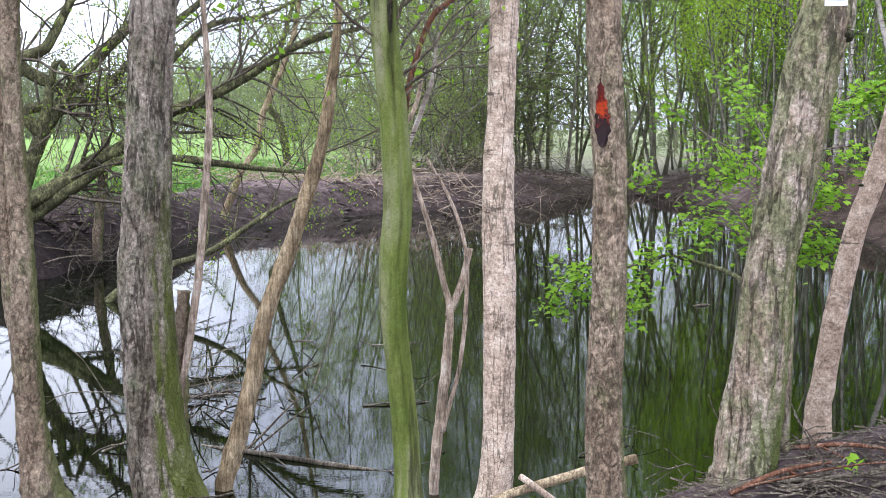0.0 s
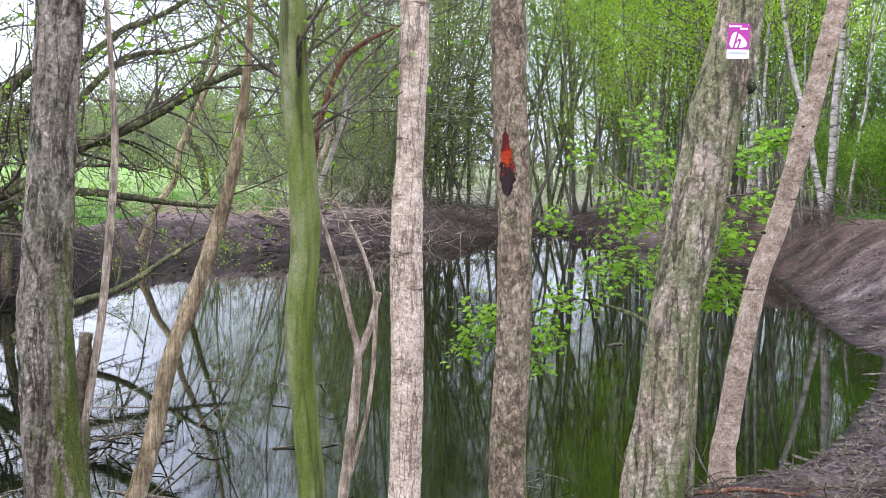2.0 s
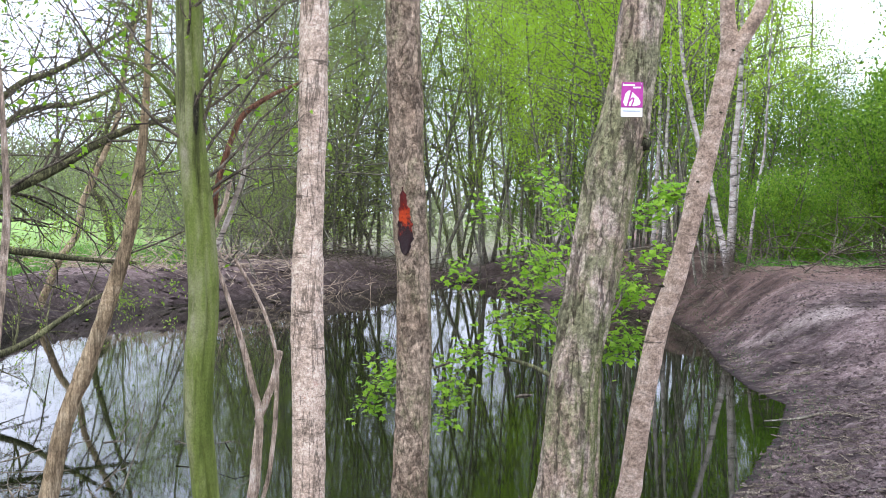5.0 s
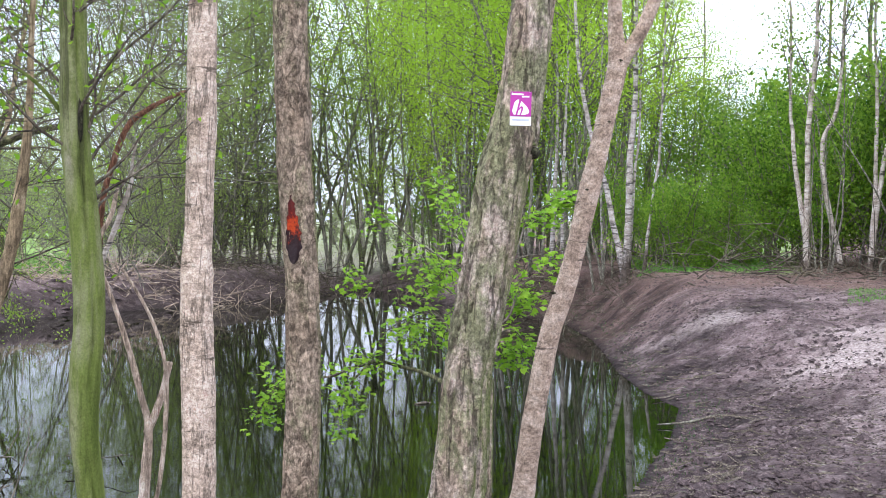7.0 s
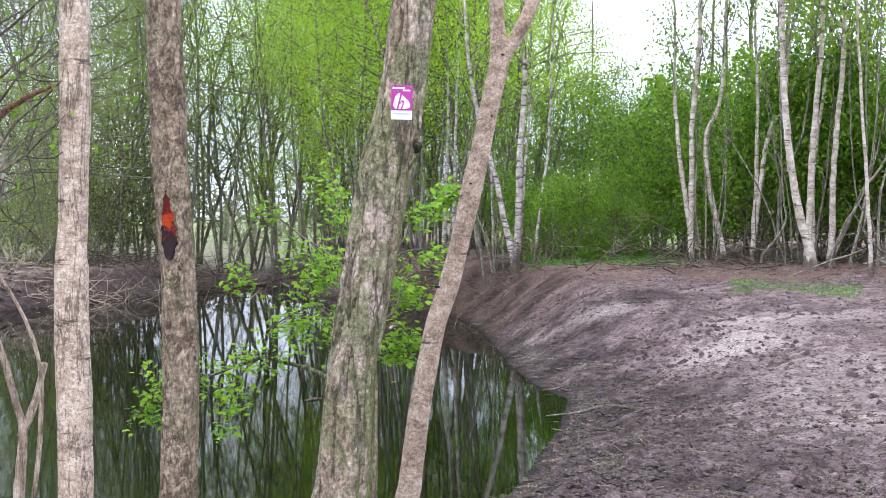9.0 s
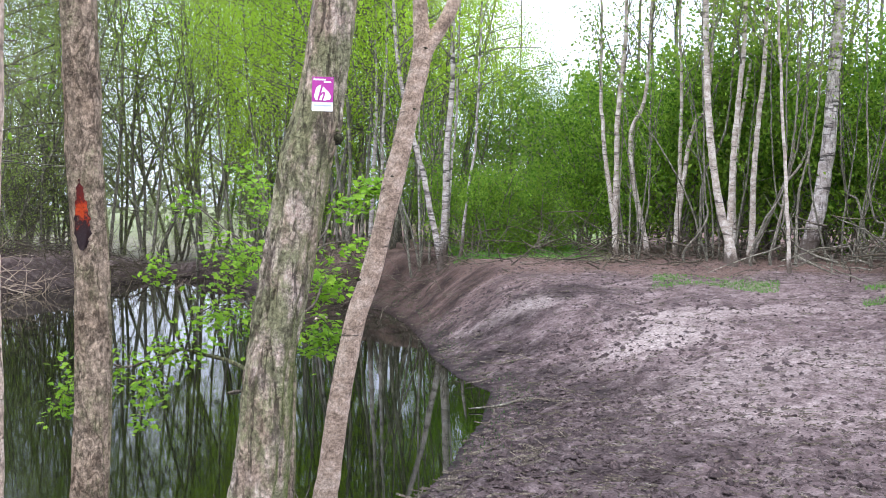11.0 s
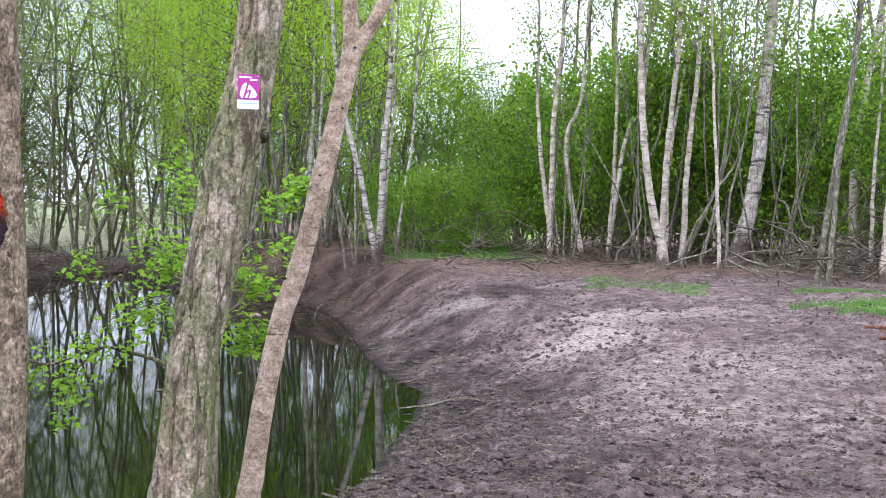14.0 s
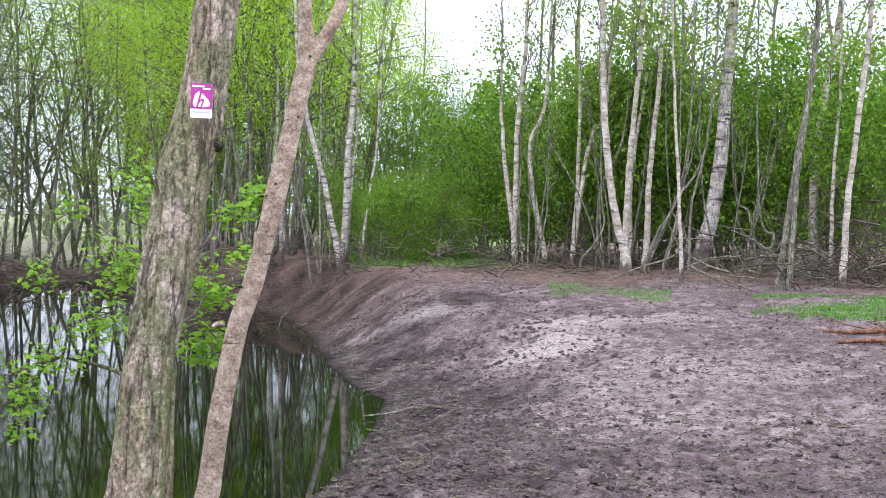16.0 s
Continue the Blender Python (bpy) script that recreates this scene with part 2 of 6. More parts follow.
def leaf_mat(name, a, c, glow=0.45):
    """Thin leaf: diffuse above, light through from behind; each leaf has its own shade."""
    m, nt, b = material(name)
    geo = nt.nodes.new("ShaderNodeNewGeometry")
    col = ramp(nt, geo.outputs["Random Per Island"], (0.0, a), (1.0, c))
    nt.links.new(col, b.inputs["Base Color"])
    b.inputs["Roughness"].default_value = 0.55
    b.inputs["Specular IOR Level"].default_value = 0.25
    tr = nt.nodes.new("ShaderNodeBsdfTranslucent")
    nt.links.new(col, tr.inputs["Color"])
    ms = nt.nodes.new("ShaderNodeMixShader")
    ms.inputs["Fac"].default_value = glow
    nt.links.new(b.outputs["BSDF"], ms.inputs[1])
    nt.links.new(tr.outputs["BSDF"], ms.inputs[2])
    nt.links.new(ms.outputs["Shader"], nt.nodes["Material Output"].inputs["Surface"])
    return m


def ground_mat():
    m, nt, b = material("ground_soil")
    v = coords(nt)
    at = nt.nodes.new("ShaderNodeAttribute")
    at.attribute_name = "zone"
    sp = nt.nodes.new("ShaderNodeSeparateColor")
    nt.links.new(at.outputs["Color"], sp.inputs["Color"])
    sand, grass, litter = sp.outputs["Red"], sp.outputs["Green"], sp.outputs["Blue"]
    big, midn = noise_tex(nt, v, 1.1, 7, 0.7), noise_tex(nt, v, 6.0, 9, 0.78)
    fine, crumbs = noise_tex(nt, v, 45.0, 8, 0.8), noise_tex(nt, v, 130.0, 4, 0.7)
    soil = ramp(nt, midn, (0.36, (0.12, 0.082, 0.078)), (0.50, (0.285, 0.208, 0.20)), (0.62, (0.46, 0.36, 0.345)))
    soil = mix(nt, ramp(nt, big, (0.40, grey(0.5)), (0.60, grey(0.0))), soil, (0.105, 0.074, 0.074))
    speck = noise_tex(nt, v, 20.0, 9, 0.85)
    pale = ramp(nt, fine, (0.36, (0.46, 0.36, 0.33)), (0.62, (0.80, 0.68, 0.62)))
    f = nt.nodes.new("ShaderNodeMath")
    f.operation = "MULTIPLY_ADD"
    nt.links.new(midn, f.inputs[0])
    f.inputs[1].default_value = 0.85
    nt.links.new(sand, f.inputs[2])
    col = mix(nt, ramp(nt, f.outputs[0], (0.46, grey(0)), (0.96, grey(1))), soil, pale)
    col = mix(nt, ramp(nt, speck, (0.53, grey(0)), (0.62, grey(0.75))), col, (0.06, 0.04, 0.039))
    col = mix(nt, ramp(nt, noise_tex(nt, v, 33.0, 9, 0.85), (0.55, grey(0)), (0.63, grey(0.55))), col, (0.55, 0.46, 0.43))
    rust = ramp(nt, fine, (0.35, (0.11, 0.062, 0.047)), (0.65, (0.36, 0.225, 0.17)))
    col = mix(nt, litter, col, rust)
    turf = ramp(nt, midn, (0.3, (0.17, 0.29, 0.07)), (0.7, (0.28, 0.41, 0.13)))
    col = mix(nt, grass, col, turf)
    col = mix(nt, 0.7, col, ramp(nt, fine, (0.30, grey(0.12)), (0.70, grey(0.9))), "OVERLAY")
    # alpha darkens wet soil and also carries the left bank's painted shade
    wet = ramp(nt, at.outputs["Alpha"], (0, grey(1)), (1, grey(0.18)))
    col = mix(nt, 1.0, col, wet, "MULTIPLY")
    nt.links.new(col, b.inputs["Base Color"])
    b.inputs["Roughness"].default_value = 0.95
    b.inputs["Specular IOR Level"].default_value = 0.15
    bump(nt, b, mix(nt, 0.35, mix(nt, 0.5, speck, fine), crumbs), 1.0, 0.07)
    return m


def water_mat():
    m, nt, b = material("pond_water")
    v = coords(nt)
    nt.links.new(ramp(nt, noise_tex(nt, v, 0.35, 4, 0.6), (0.35, (0.0015, 0.002, 0.001)), (0.65, (0.005, 0.009, 0.0016))), b.inputs["Base Color"])
    b.inputs["Roughness"].default_value = 0.012
    b.inputs["IOR"].default_value = 1.27
    bump(nt, b, mix(nt, 0.4, noise_tex(nt, v, 1.3, 2, 0.5), noise_tex(nt, coords(nt, (0.7, 1.3, 1)), 16.0, 3, 0.6)), 0.016, 0.02)
    return m


M_GROUND, M_WATER = ground_mat(), water_mat()
M_BIG = plate_bark("bark_grey_lichen", (0.36, 0.305, 0.25), (0.17, 0.14, 0.105), (0.022, 0.018, 0.013), 22.0, 0.50, 0.8, 0.08, (0.17, 0.17, 0.11), 0.6, (0.93, -0.37, 0.0), (0.12, 0.15, 0.025), 3.0)
M_LEAN = plate_bark("bark_lean", (0.55, 0.45, 0.365), (0.38, 0.29, 0.215), (0.045, 0.036, 0.027), 18.0, 0.42, 0.75, 0.07, (0.20, 0.212, 0.105), 0.9, (0.8, -0.3, 0.0), (0.13, 0.16, 0.04), 6.0)
M_WOUND = plate_bark("bark_fine", (0.36, 0.28, 0.20), (0.29, 0.215, 0.148), (0.04, 0.03, 0.02), 44.0, 1.2, 0.6, 0.08, (0.20, 0.20, 0.105), 0.5, (0.9, 0.2, 0.0), (0.14, 0.165, 0.05), 8.0)
M_GREEN = algae_bark()
M_THIN = birch_bark("bark_thin_birch", (0.50, 0.39, 0.30), (0.37, 0.27, 0.195), (0.055, 0.042, 0.032), dark_share=0.3, size=0.8)
M_NBIRCH = birch_bark("bark_near_birch", (0.66, 0.54, 0.43), (0.50, 0.385, 0.29), (0.085, 0.065, 0.045), dark_share=0.5, cracks=0.7)
M_DEAD = bark("dead_wood", (0.16, 0.115, 0.08), (0.44, 0.34, 0.255), (0.62, 0.51, 0.41), fissure=0.5, size=0.6, crack=0.3, stretch=0.12)
M_TAN = bark("peeled_tan_wood", (0.08, 0.055, 0.03), (0.32, 0.24, 0.145), (0.48, 0.385, 0.25), fissure=0.6, size=0.8, crack=0.35, stretch=0.10)
M_TWIG = bark("twig_brown", (0.04, 0.033, 0.026), (0.135, 0.112, 0.083), (0.23, 0.195, 0.15), fissure=0.3)
M_LIMB = bark("limb_mossy", (0.03, 0.027, 0.016), (0.125, 0.122, 0.062), (0.24, 0.24, 0.11), fissure=0.6)
M_GREYT = bark("grey_trunks", (0.07, 0.065, 0.050), (0.22, 0.205, 0.155), (0.35, 0.33, 0.26), fissure=0.5)
M_STEM = bark("pale_grey_stems", (0.08, 0.074, 0.058), (0.24, 0.22, 0.17), (0.37, 0.34, 0.27), fissure=0.4)
M_WBIRCH = birch_bark("bark_white_birch", (0.60, 0.55, 0.48), (0.40, 0.335, 0.275), (0.05, 0.042, 0.035), size=1.3, dark_share=0.7, foot=0.35)
M_CBIRCH = birch_bark("bark_marked_birch", (0.54, 0.50, 0.46), (0.36, 0.31, 0.27), (0.045, 0.04, 0.035), size=1.2, dark_share=0.95, foot=0.9)
M_SCAR = bark("dark_scar", (0.012, 0.012, 0.008), (0.045, 0.042, 0.025), (0.085, 0.085, 0.045), fissure=0.8, size=0.5)
M_RUST = bark("rusty_dead_bark", (0.07, 0.03, 0.02), (0.21, 0.10, 0.06), (0.34, 0.20, 0.14), fissure=0.6, size=0.5, stretch=0.15)
M_OLDBIRCH = birch_bark("bark_old_birch", (0.66, 0.61, 0.56), (0.44, 0.38, 0.34), (0.04, 0.035, 0.03), size=1.3, dark_share=0.85, cracks=0.7, foot=1.1)
M_LBRIGHT = leaf_mat("leaf_spring_green", (0.34, 0.54, 0.035), (0.56, 0.78, 0.1), 0.6)
M_LDARK = leaf_mat("leaf_hazel_green", (0.055, 0.155, 0.014), (0.33, 0.53, 0.06), 0.5)
M_LMID = leaf_mat("leaf_mid_green", (0.09, 0.215, 0.02), (0.3, 0.47, 0.055), 0.5)
M_LPALE = leaf_mat("leaf_pale_willow", (0.28, 0.38, 0.09), (0.45, 0.56, 0.16), 0.5)
M_LMAPLE = leaf_mat("leaf_young_maple", (0.15, 0.33, 0.018), (0.32, 0.53, 0.045), 0.5)
M_LBIRCH = leaf_mat("leaf_birch", (0.17, 0.3, 0.03), (0.34, 0.47, 0.075), 0.5)
M_LWILLOW = leaf_mat("leaf_grey_willow", (0.15, 0.2, 0.06), (0.3, 0.37, 0.12), 0.5)
M_LFAR = leaf_mat("leaf_far_wood", (0.16, 0.18, 0.1), (0.26, 0.29, 0.16), 0.45)
M_GRASS = leaf_mat("grass_blade", (0.07, 0.19, 0.025), (0.17, 0.35, 0.07), 0.35)
M_WEED = leaf_mat("pond_weed", (0.02, 0.055, 0.015), (0.07, 0.13, 0.04), 0.3)


# ---------- mesh helpers ----------
def mesh_of(name, verts, faces, mat, smooth=True):
    me = bpy.data.meshes.new(name)
    me.from_pydata([tuple(v) for v in verts], [], [tuple(f) for f in faces])
    if smooth:
        me.polygons.foreach_set("use_smooth", [True] * len(me.polygons))
    me.materials.append(mat)
    me.update()
    return me


def part(name, me, parent, label=""):
    ob = new(name, me)
    ob.parent = parent
    return tagged(ob, label) if label else ob


def thing(name, place, label, category, group="", kind=""):
    ob = new(name)
    ob.empty_display_size = 0.2
    ob.location = place
    return tagged(ob, label, category, group, kind)


def spline(points, step):
    """Catmull-Rom through the control points (any number of columns), at about the given step."""
    p = np.array(points, float)
    q = np.vstack([2 * p[0] - p[1], p, 2 * p[-1] - p[-2]])
    rows = []
    for i in range(1, len(q) - 2):
        n = max(2, int(np.linalg.norm(q[i + 1, :3] - q[i, :3]) / step))
        t = np.linspace(0, 1, n, endpoint=False)[:, None]
        a, b, c, d = q[i - 1], q[i], q[i + 1], q[i + 2]
        rows.append(0.5 * (2 * b + (c - a) * t + (2 * a - 5 * b + 4 * c - d) * t * t + (3 * b - a - 3 * c + d) * t ** 3))
    rows.append(p[-1:])
    return np.vstack(rows)


class Tubes:
    """Collects tapered tubes into one mesh."""

    def __init__(self):
        self.v, self.f, self.n = [], [], 0

    def add(self, pts, radii, sides, rough=None):
        pts, radii = np.asarray(pts, float), np.asarray(radii, float)
        k = len(pts)
        tan = np.gradient(pts, axis=0)
        tan /= np.linalg.norm(tan, axis=1, keepdims=True) + 1e-9
        ref = np.array([1.0, 0.13, 0.07]) if abs(tan[0, 0]) < 0.8 else np.array([0.1, 1.0, 0.1])
        s = ref - tan * (tan @ ref)[:, None]
        s /= np.linalg.norm(s, axis=1, keepdims=True) + 1e-9
        u = np.cross(tan, s)
        a = np.linspace(0, 2 * math.pi, sides, endpoint=False)
        r = radii[:, None] * np.ones(sides)
        if rough is not None:
            r = r * rough(pts, a)
        ring = pts[:, None, :] + r[..., None] * (np.cos(a)[None, :, None] * s[:, None, :] + np.sin(a)[None, :, None] * u[:, None, :])
        base = self.n
        self.v.append(ring.reshape(-1, 3))
        i, j = np.meshgrid(np.arange(k - 1), np.arange(sides), indexing="ij")
        jn = (j + 1) % sides
        self.f.extend(np.stack([i * sides + j, i * sides + jn, (i + 1) * sides + jn, (i + 1) * sides + j], -1).reshape(-1, 4) + base)
        if sides <= 4 and rough is None:
            self.n += k * sides
            return
        self.v.append(pts[[0, -1]])
        for e, o, flip in ((base + k * sides, 0, True), (base + k * sides + 1, (k - 1) * sides, False)):
            for jj in range(sides):
                x, y = base + o + jj, base + o + (jj + 1) % sides
                self.f.append((e, y, x) if flip else (e, x, y))
        self.n += k * sides + 2

    def mesh(self, name, mat, origin=(0, 0, 0)):
        return mesh_of(name, np.vstack(self.v) - np.array(origin), self.f, mat)


def leaves_mesh(name, centres, size, mat, rng, spread=0.0, origin=(0, 0, 0), droop=0.0, slim=0.6):
    """Folded pointed leaves at the given places, one island each."""
    c = np.asarray(centres, float)
    n = len(c)
    c = c + rng.normal(0, spread, (n, 3)) if spread else c
    a = rng.normal(0, 1, (n, 3))
    a[:, 2] -= droop
    a /= np.linalg.norm(a, axis=1, keepdims=True)
    w = rng.normal(0, 1, (n, 3))
    w[:, 2] *= 0.5
    b = np.cross(a, w)
    b /= np.linalg.norm(b, axis=1, keepdims=True) + 1e-9
    nn = np.cross(a, b)
    s = (size * rng.uniform(0.6, 1.3, n))[:, None]
    v = np.stack([c - a * s * 0.5, c + b * s * slim * 0.5 + nn * s * 0.12, c + a * s * 0.5, c - b * s * slim * 0.5 + nn * s * 0.12], 1).reshape(-1, 3)
    k = np.arange(n)[:, None] * 4
    f = np.vstack([k + [0, 1, 2], k + [0, 2, 3]])
    return mesh_of(name, v - np.array(origin), f.tolist(), mat, False)


def wander(rng, start, way, length, steps, bend=0.25, lift=0.0):
    pts, d = [np.array(start, float)], np.array(way, float)
    d /= np.linalg.norm(d)
    for _ in range(steps):
        d = d + rng.normal(0, bend, 3) * 0.5 + np.array([0, 0, lift])
        d /= np.linalg.norm(d)
        pts.append(pts[-1] + d * length / steps)
    return np.array(pts)


def side_way(rng, axis, angle):
    axis = axis / (np.linalg.norm(axis) + 1e-9)
    p = np.cross(axis, rng.normal(0, 1, 3))
    p /= np.linalg.norm(p) + 1e-9
    return axis * math.cos(angle) + p * math.sin(angle)


def branch_out(rng, tubes, spine, radii, count, lo, length, angle, depth, tips, sides=4, lift=0.04, bend=0.22, shrink=0.55):
    """Limbs from a spine, and twigs from the limbs; the places for leaves go into tips."""
    for _ in range(count):
        t = lo + (1 - lo) * rng.random() ** 0.9
        i = min(int(t * (len(spine) - 1)), len(spine) - 2)
        ln = length * rng.uniform(0.5, 1.1) * (1.15 - 0.6 * t)
        pts = wander(rng, spine[i], side_way(rng, spine[i + 1] - spine[i], angle * rng.uniform(0.7, 1.3)), ln, 5 if depth else 4, bend, lift)
        r0 = min(radii[i] * 0.6, 0.012 * ln + 0.004)
        rr = np.linspace(r0, max(0.0025, r0 * 0.3), len(pts))
        tubes.add(pts, rr, sides)
        if depth:
            branch_out(rng, tubes, pts, rr, max(2, int(3 + 2 * rng.random())), 0.25, ln * shrink, angle, depth - 1, tips, 3, lift, bend, shrink)
        if depth <= 1:
            tips.append(pts[1:])


# ---------- ground and pond ----------
WATER = 0.10
SHORE = np.array([(-4.06, 12.0), (-4.03, 13.3), (-3.76, 14.1), (-3.5, 15.2), (-3.28, 17.9), (-2.65, 19.5), (-1.8, 20.6), (-0.85, 21.4), (0.83, 22.8),
                  (2.56, 24.8), (4.2, 26.8), (5.2, 26.0), (4.95, 23.1), (5.2, 20.4), (5.55, 19.0), (5.95, 18.0), (5.85, 16.8), (5.48, 14.8), (5.0, 13.0),
                  (4.58, 11.5), (4.3, 10.2), (4.22, 9.2), (3.62, 8.0), (3.07, 7.1), (2.75, 6.5), (2.35, 5.9), (1.8, 5.2), (1.05, 4.72), (0.5, 4.5), (0.0, 4.5), (-1.0, 4.72),
                  (-2.0, 4.6), (-3.6, 5.4), (-6.5, 6.6), (-8.0, 9.0), (-7.0, 11.5), (-5.3, 12.1)])


def shore_distance(x, y):
    """Metres from the pond's edge: more than 0 on land, less than 0 over the water."""
    p = np.stack([x, y], -1)
    best, inside = np.full(x.shape, 1e9), np.zeros(x.shape, bool)
    for a, b in zip(SHORE, np.roll(SHORE, -1, 0)):
        ab = b - a
        t = np.clip(((p - a) @ ab) / (ab @ ab), 0, 1)
        best = np.minimum(best, np.hypot(*np.moveaxis(p - a - t[..., None] * ab, -1, 0)))
        with np.errstate(divide="ignore", invalid="ignore"):
            inside ^= ((a[1] > y) != (b[1] > y)) & (x < (b[0] - a[0]) * (y - a[1]) / (b[1] - a[1] + 1e-12) + a[0])
    return np.where(inside, -best, best)


def smooth(t):
    t = np.clip(t, 0, 1)
    return t * t * (3 - 2 * t)


def wavy(x, y, f, seed):
    """Cheap layered waves that do not repeat visibly."""
    r = np.random.default_rng(seed)
    z = np.zeros(x.shape)
    for k in range(7):
        a, ph, g = r.uniform(0, 2 * math.pi), r.uniform(0, 6.28), f * 1.55 ** k
        z += np.sin(g * (x * math.cos(a) + y * math.sin(a)) + ph + 1.3 * np.sin(0.6 * g * (y * math.cos(a) - x * math.sin(a)) + 2 * ph)) / 1.45 ** k
    return z / 2.2


def land(x, y):
    x, y = np.asarray(x, float), np.asarray(y, float)
    d, r, az = shore_distance(x, y), np.hypot(x, y), np.degrees(np.arctan2(x, y))
    right = smooth((az - 9) / 9)
    foot = 0.13 + 0.22 * smooth((x - 0.5) / 0.8)
    base = right * (foot + (0.92 - foot) * smooth((r - 6.5) / 10.5)) + (1 - right) * (foot + (0.66 - foot) * smooth((r - 7) / 5))
    base = base - 0.36 * np.exp(-((az - 8.6) / 2.6) ** 2) * smooth((r - 19) / 4)
    width = 0.45 - 0.2 * smooth((-10 - az) / 3) + (right * (1.9 - 0.9 * smooth((r - 10.5) / 3)) + (1 - right) * (0.7 - 0.5 * smooth((-10 - az) / 3))) * smooth((r - 5.5) / 3)
    z = WATER + (base - WATER) * smooth((d + 0.08) / width) ** 0.8
    near = np.clip(1 - (r - 22) / 20, 0, 1)
    z = z + near * smooth(d / 0.5) * (0.010 * np.sin(x * 91.7 + 13 * np.sin(y * 37.1)) * np.sin(y * 83.3 + 11 * np.sin(x * 41.9)) + 0.020 * wavy(x, y, 1.1, 3) + 0.020 * wavy(x, y, 5.5, 4))
    z = z + right * smooth((15 - r) / 3) * smooth((d - 0.03) / 0.4) * (0.013 * wavy(x, y, 12.0, 31) + 0.016 * np.maximum(0, wavy(x, y, 7.0, 33)) ** 2)
    return np.where(d < 0, WATER - 0.02 - np.minimum(0.9, -0.45 * d), z), d


def ground_z(x, y):
    return float(land(np.array([x]), np.array([y]))[0][0])


def axis(a, far, growth=1.22):
    a = list(a)
    s, up, down = 0.2, [a[-1]], [a[0]]
    while up[-1] < far:
        s *= growth
        up.append(up[-1] + s)
        down.append(down[-1] - s)
    return np.array(down[:0:-1] + a + up[1:])


gx, gy = np.meshgrid(axis(np.r_[np.arange(-9.5, 1.2, 0.125), np.arange(1.2, 9.6, 0.045), np.arange(9.6, 14, 0.125)], 2500),
                     axis(np.r_[np.arange(2.5, 4.6, 0.11), np.arange(4.6, 13.0, 0.045), np.arange(13.0, 15.5, 0.11), np.arange(15.5, 29, 0.24)], 2500), indexing="ij")
gz, gd = land(gx, gy)
nx, ny = gx.shape
gi = np.arange(nx * ny).reshape(nx, ny)
ground_me = mesh_of("ground", np.stack([gx, gy, gz], -1).reshape(-1, 3),
                    np.stack([gi[:-1, :-1], gi[1:, :-1], gi[1:, 1:], gi[:-1, 1:]], -1).reshape(-1, 4).tolist(), M_GROUND)
ground = tagged(new("ground", ground_me), "bare churned dark soil with sandy patches and grass edges", "ground", kind="structure")


def spot(cx, cy, sx, sy, turn=0.0):
    c, s = math.cos(radians(turn)), math.sin(radians(turn))
    u, v = (gx - cx) * c + (gy - cy) * s, -(gx - cx) * s + (gy - cy) * c
    return np.exp(-((u / sx) ** 2 + (v / sy) ** 2))


g_az, g_r = np.degrees(np.arctan2(gx, gy)), np.hypot(gx, gy)
z_sand = 0.38 * np.clip(1.35 * spot(5.66, 11.53, 0.30, 0.40, 20) + 0.6 * spot(5.15, 12.0, 0.15, 0.3) + 0.9 * spot(6.29, 9.92, 0.40, 0.22) + 0.9 * spot(5.73, 9.14, 0.6, 0.35) + 0.6 * spot(6.05, 9.28, 0.5, 0.4) + 0.6 * spot(6.9, 9.7, 0.6, 0.25)
                 + 0.5 * spot(6.17, 7.9, 1.0, 0.5) + 0.5 * spot(5.2, 7.2, 0.8, 0.45) + 0.5 * spot(4.7, 6.2, 0.8, 0.5) + 0.4 * spot(6.6, 7.1, 1.0, 0.6) + 0.35 * spot(8.0, 9.4, 1.0, 0.4) + 0.4 * spot(5.8, 5.6, 1.0, 0.5) + 0.4 * spot(-1.5, 23.5, 2.0, 0.8), 0, 1)
wob = wavy(gx, gy, 1.6, 9)
field = smooth((-2.0 - g_az + 1.5 * wob) / 3) * smooth((g_r - 17.5 - 6 * smooth((g_az + 14) / 6) + wob) / 1.2)
tuft = smooth((wavy(gx, gy, 3.2, 17) + 0.25) / 0.8)
z_grass = np.clip(field + 0.5 * tuft * smooth((g_az - 31.5) / 1.5) * smooth((38 - g_az) / 1.5) * smooth((g_r - 13.5 + 0.3 * wob) / 0.4) * (1 - smooth((g_r - 14.7 + 0.3 * wob) / 0.4)) * smooth((wob + 0.3) / 0.5)
                  + 0.75 * tuft * smooth((g_az - 41.5) / 1.5) * smooth((g_r - 12.4 + 0.3 * wob) / 0.4) * (1 - smooth((g_r - 14.2 + 0.3 * wob) / 0.6)) * smooth((wob + 0.7) / 0.5)
                  + smooth((g_az - 22) / 2) * (1 - smooth((g_az - 28) / 3)) * smooth((g_r - 17.4 + 0.6 * wob) / 1.0)
                  + 0.26 * smooth((g_az + 4) / 3) * smooth((14.5 - g_az) / 2) * smooth((g_r - 28.5 + wob) / 2.0)
                  + smooth((g_r - 40) / 20) * (0.2 + 0.8 * smooth((2 - g_az) / 4)), 0, 1)
z_litter = np.clip(smooth((g_az - 14) / 4) * smooth((g_r - 14.6 + 0.7 * wob) / 1.5) * (1 - z_grass) + 0.3 * smooth((2.2 - gd) / 1.5) * smooth((g_r - 12.5) / 2) * smooth((g_az - 12) / 4), 0, 0.6)
crumbly = 0.5 + 0.5 * np.clip(wavy(gx, gy, 5.0, 12) + 0.6 * wavy(gx, gy, 11.0, 14), -1, 1)
band = smooth((2.6 + 1.3 * wob - gd) / 2.4) * smooth((g_az - 13) / 3) * (0.22 + 0.95 * crumbly)
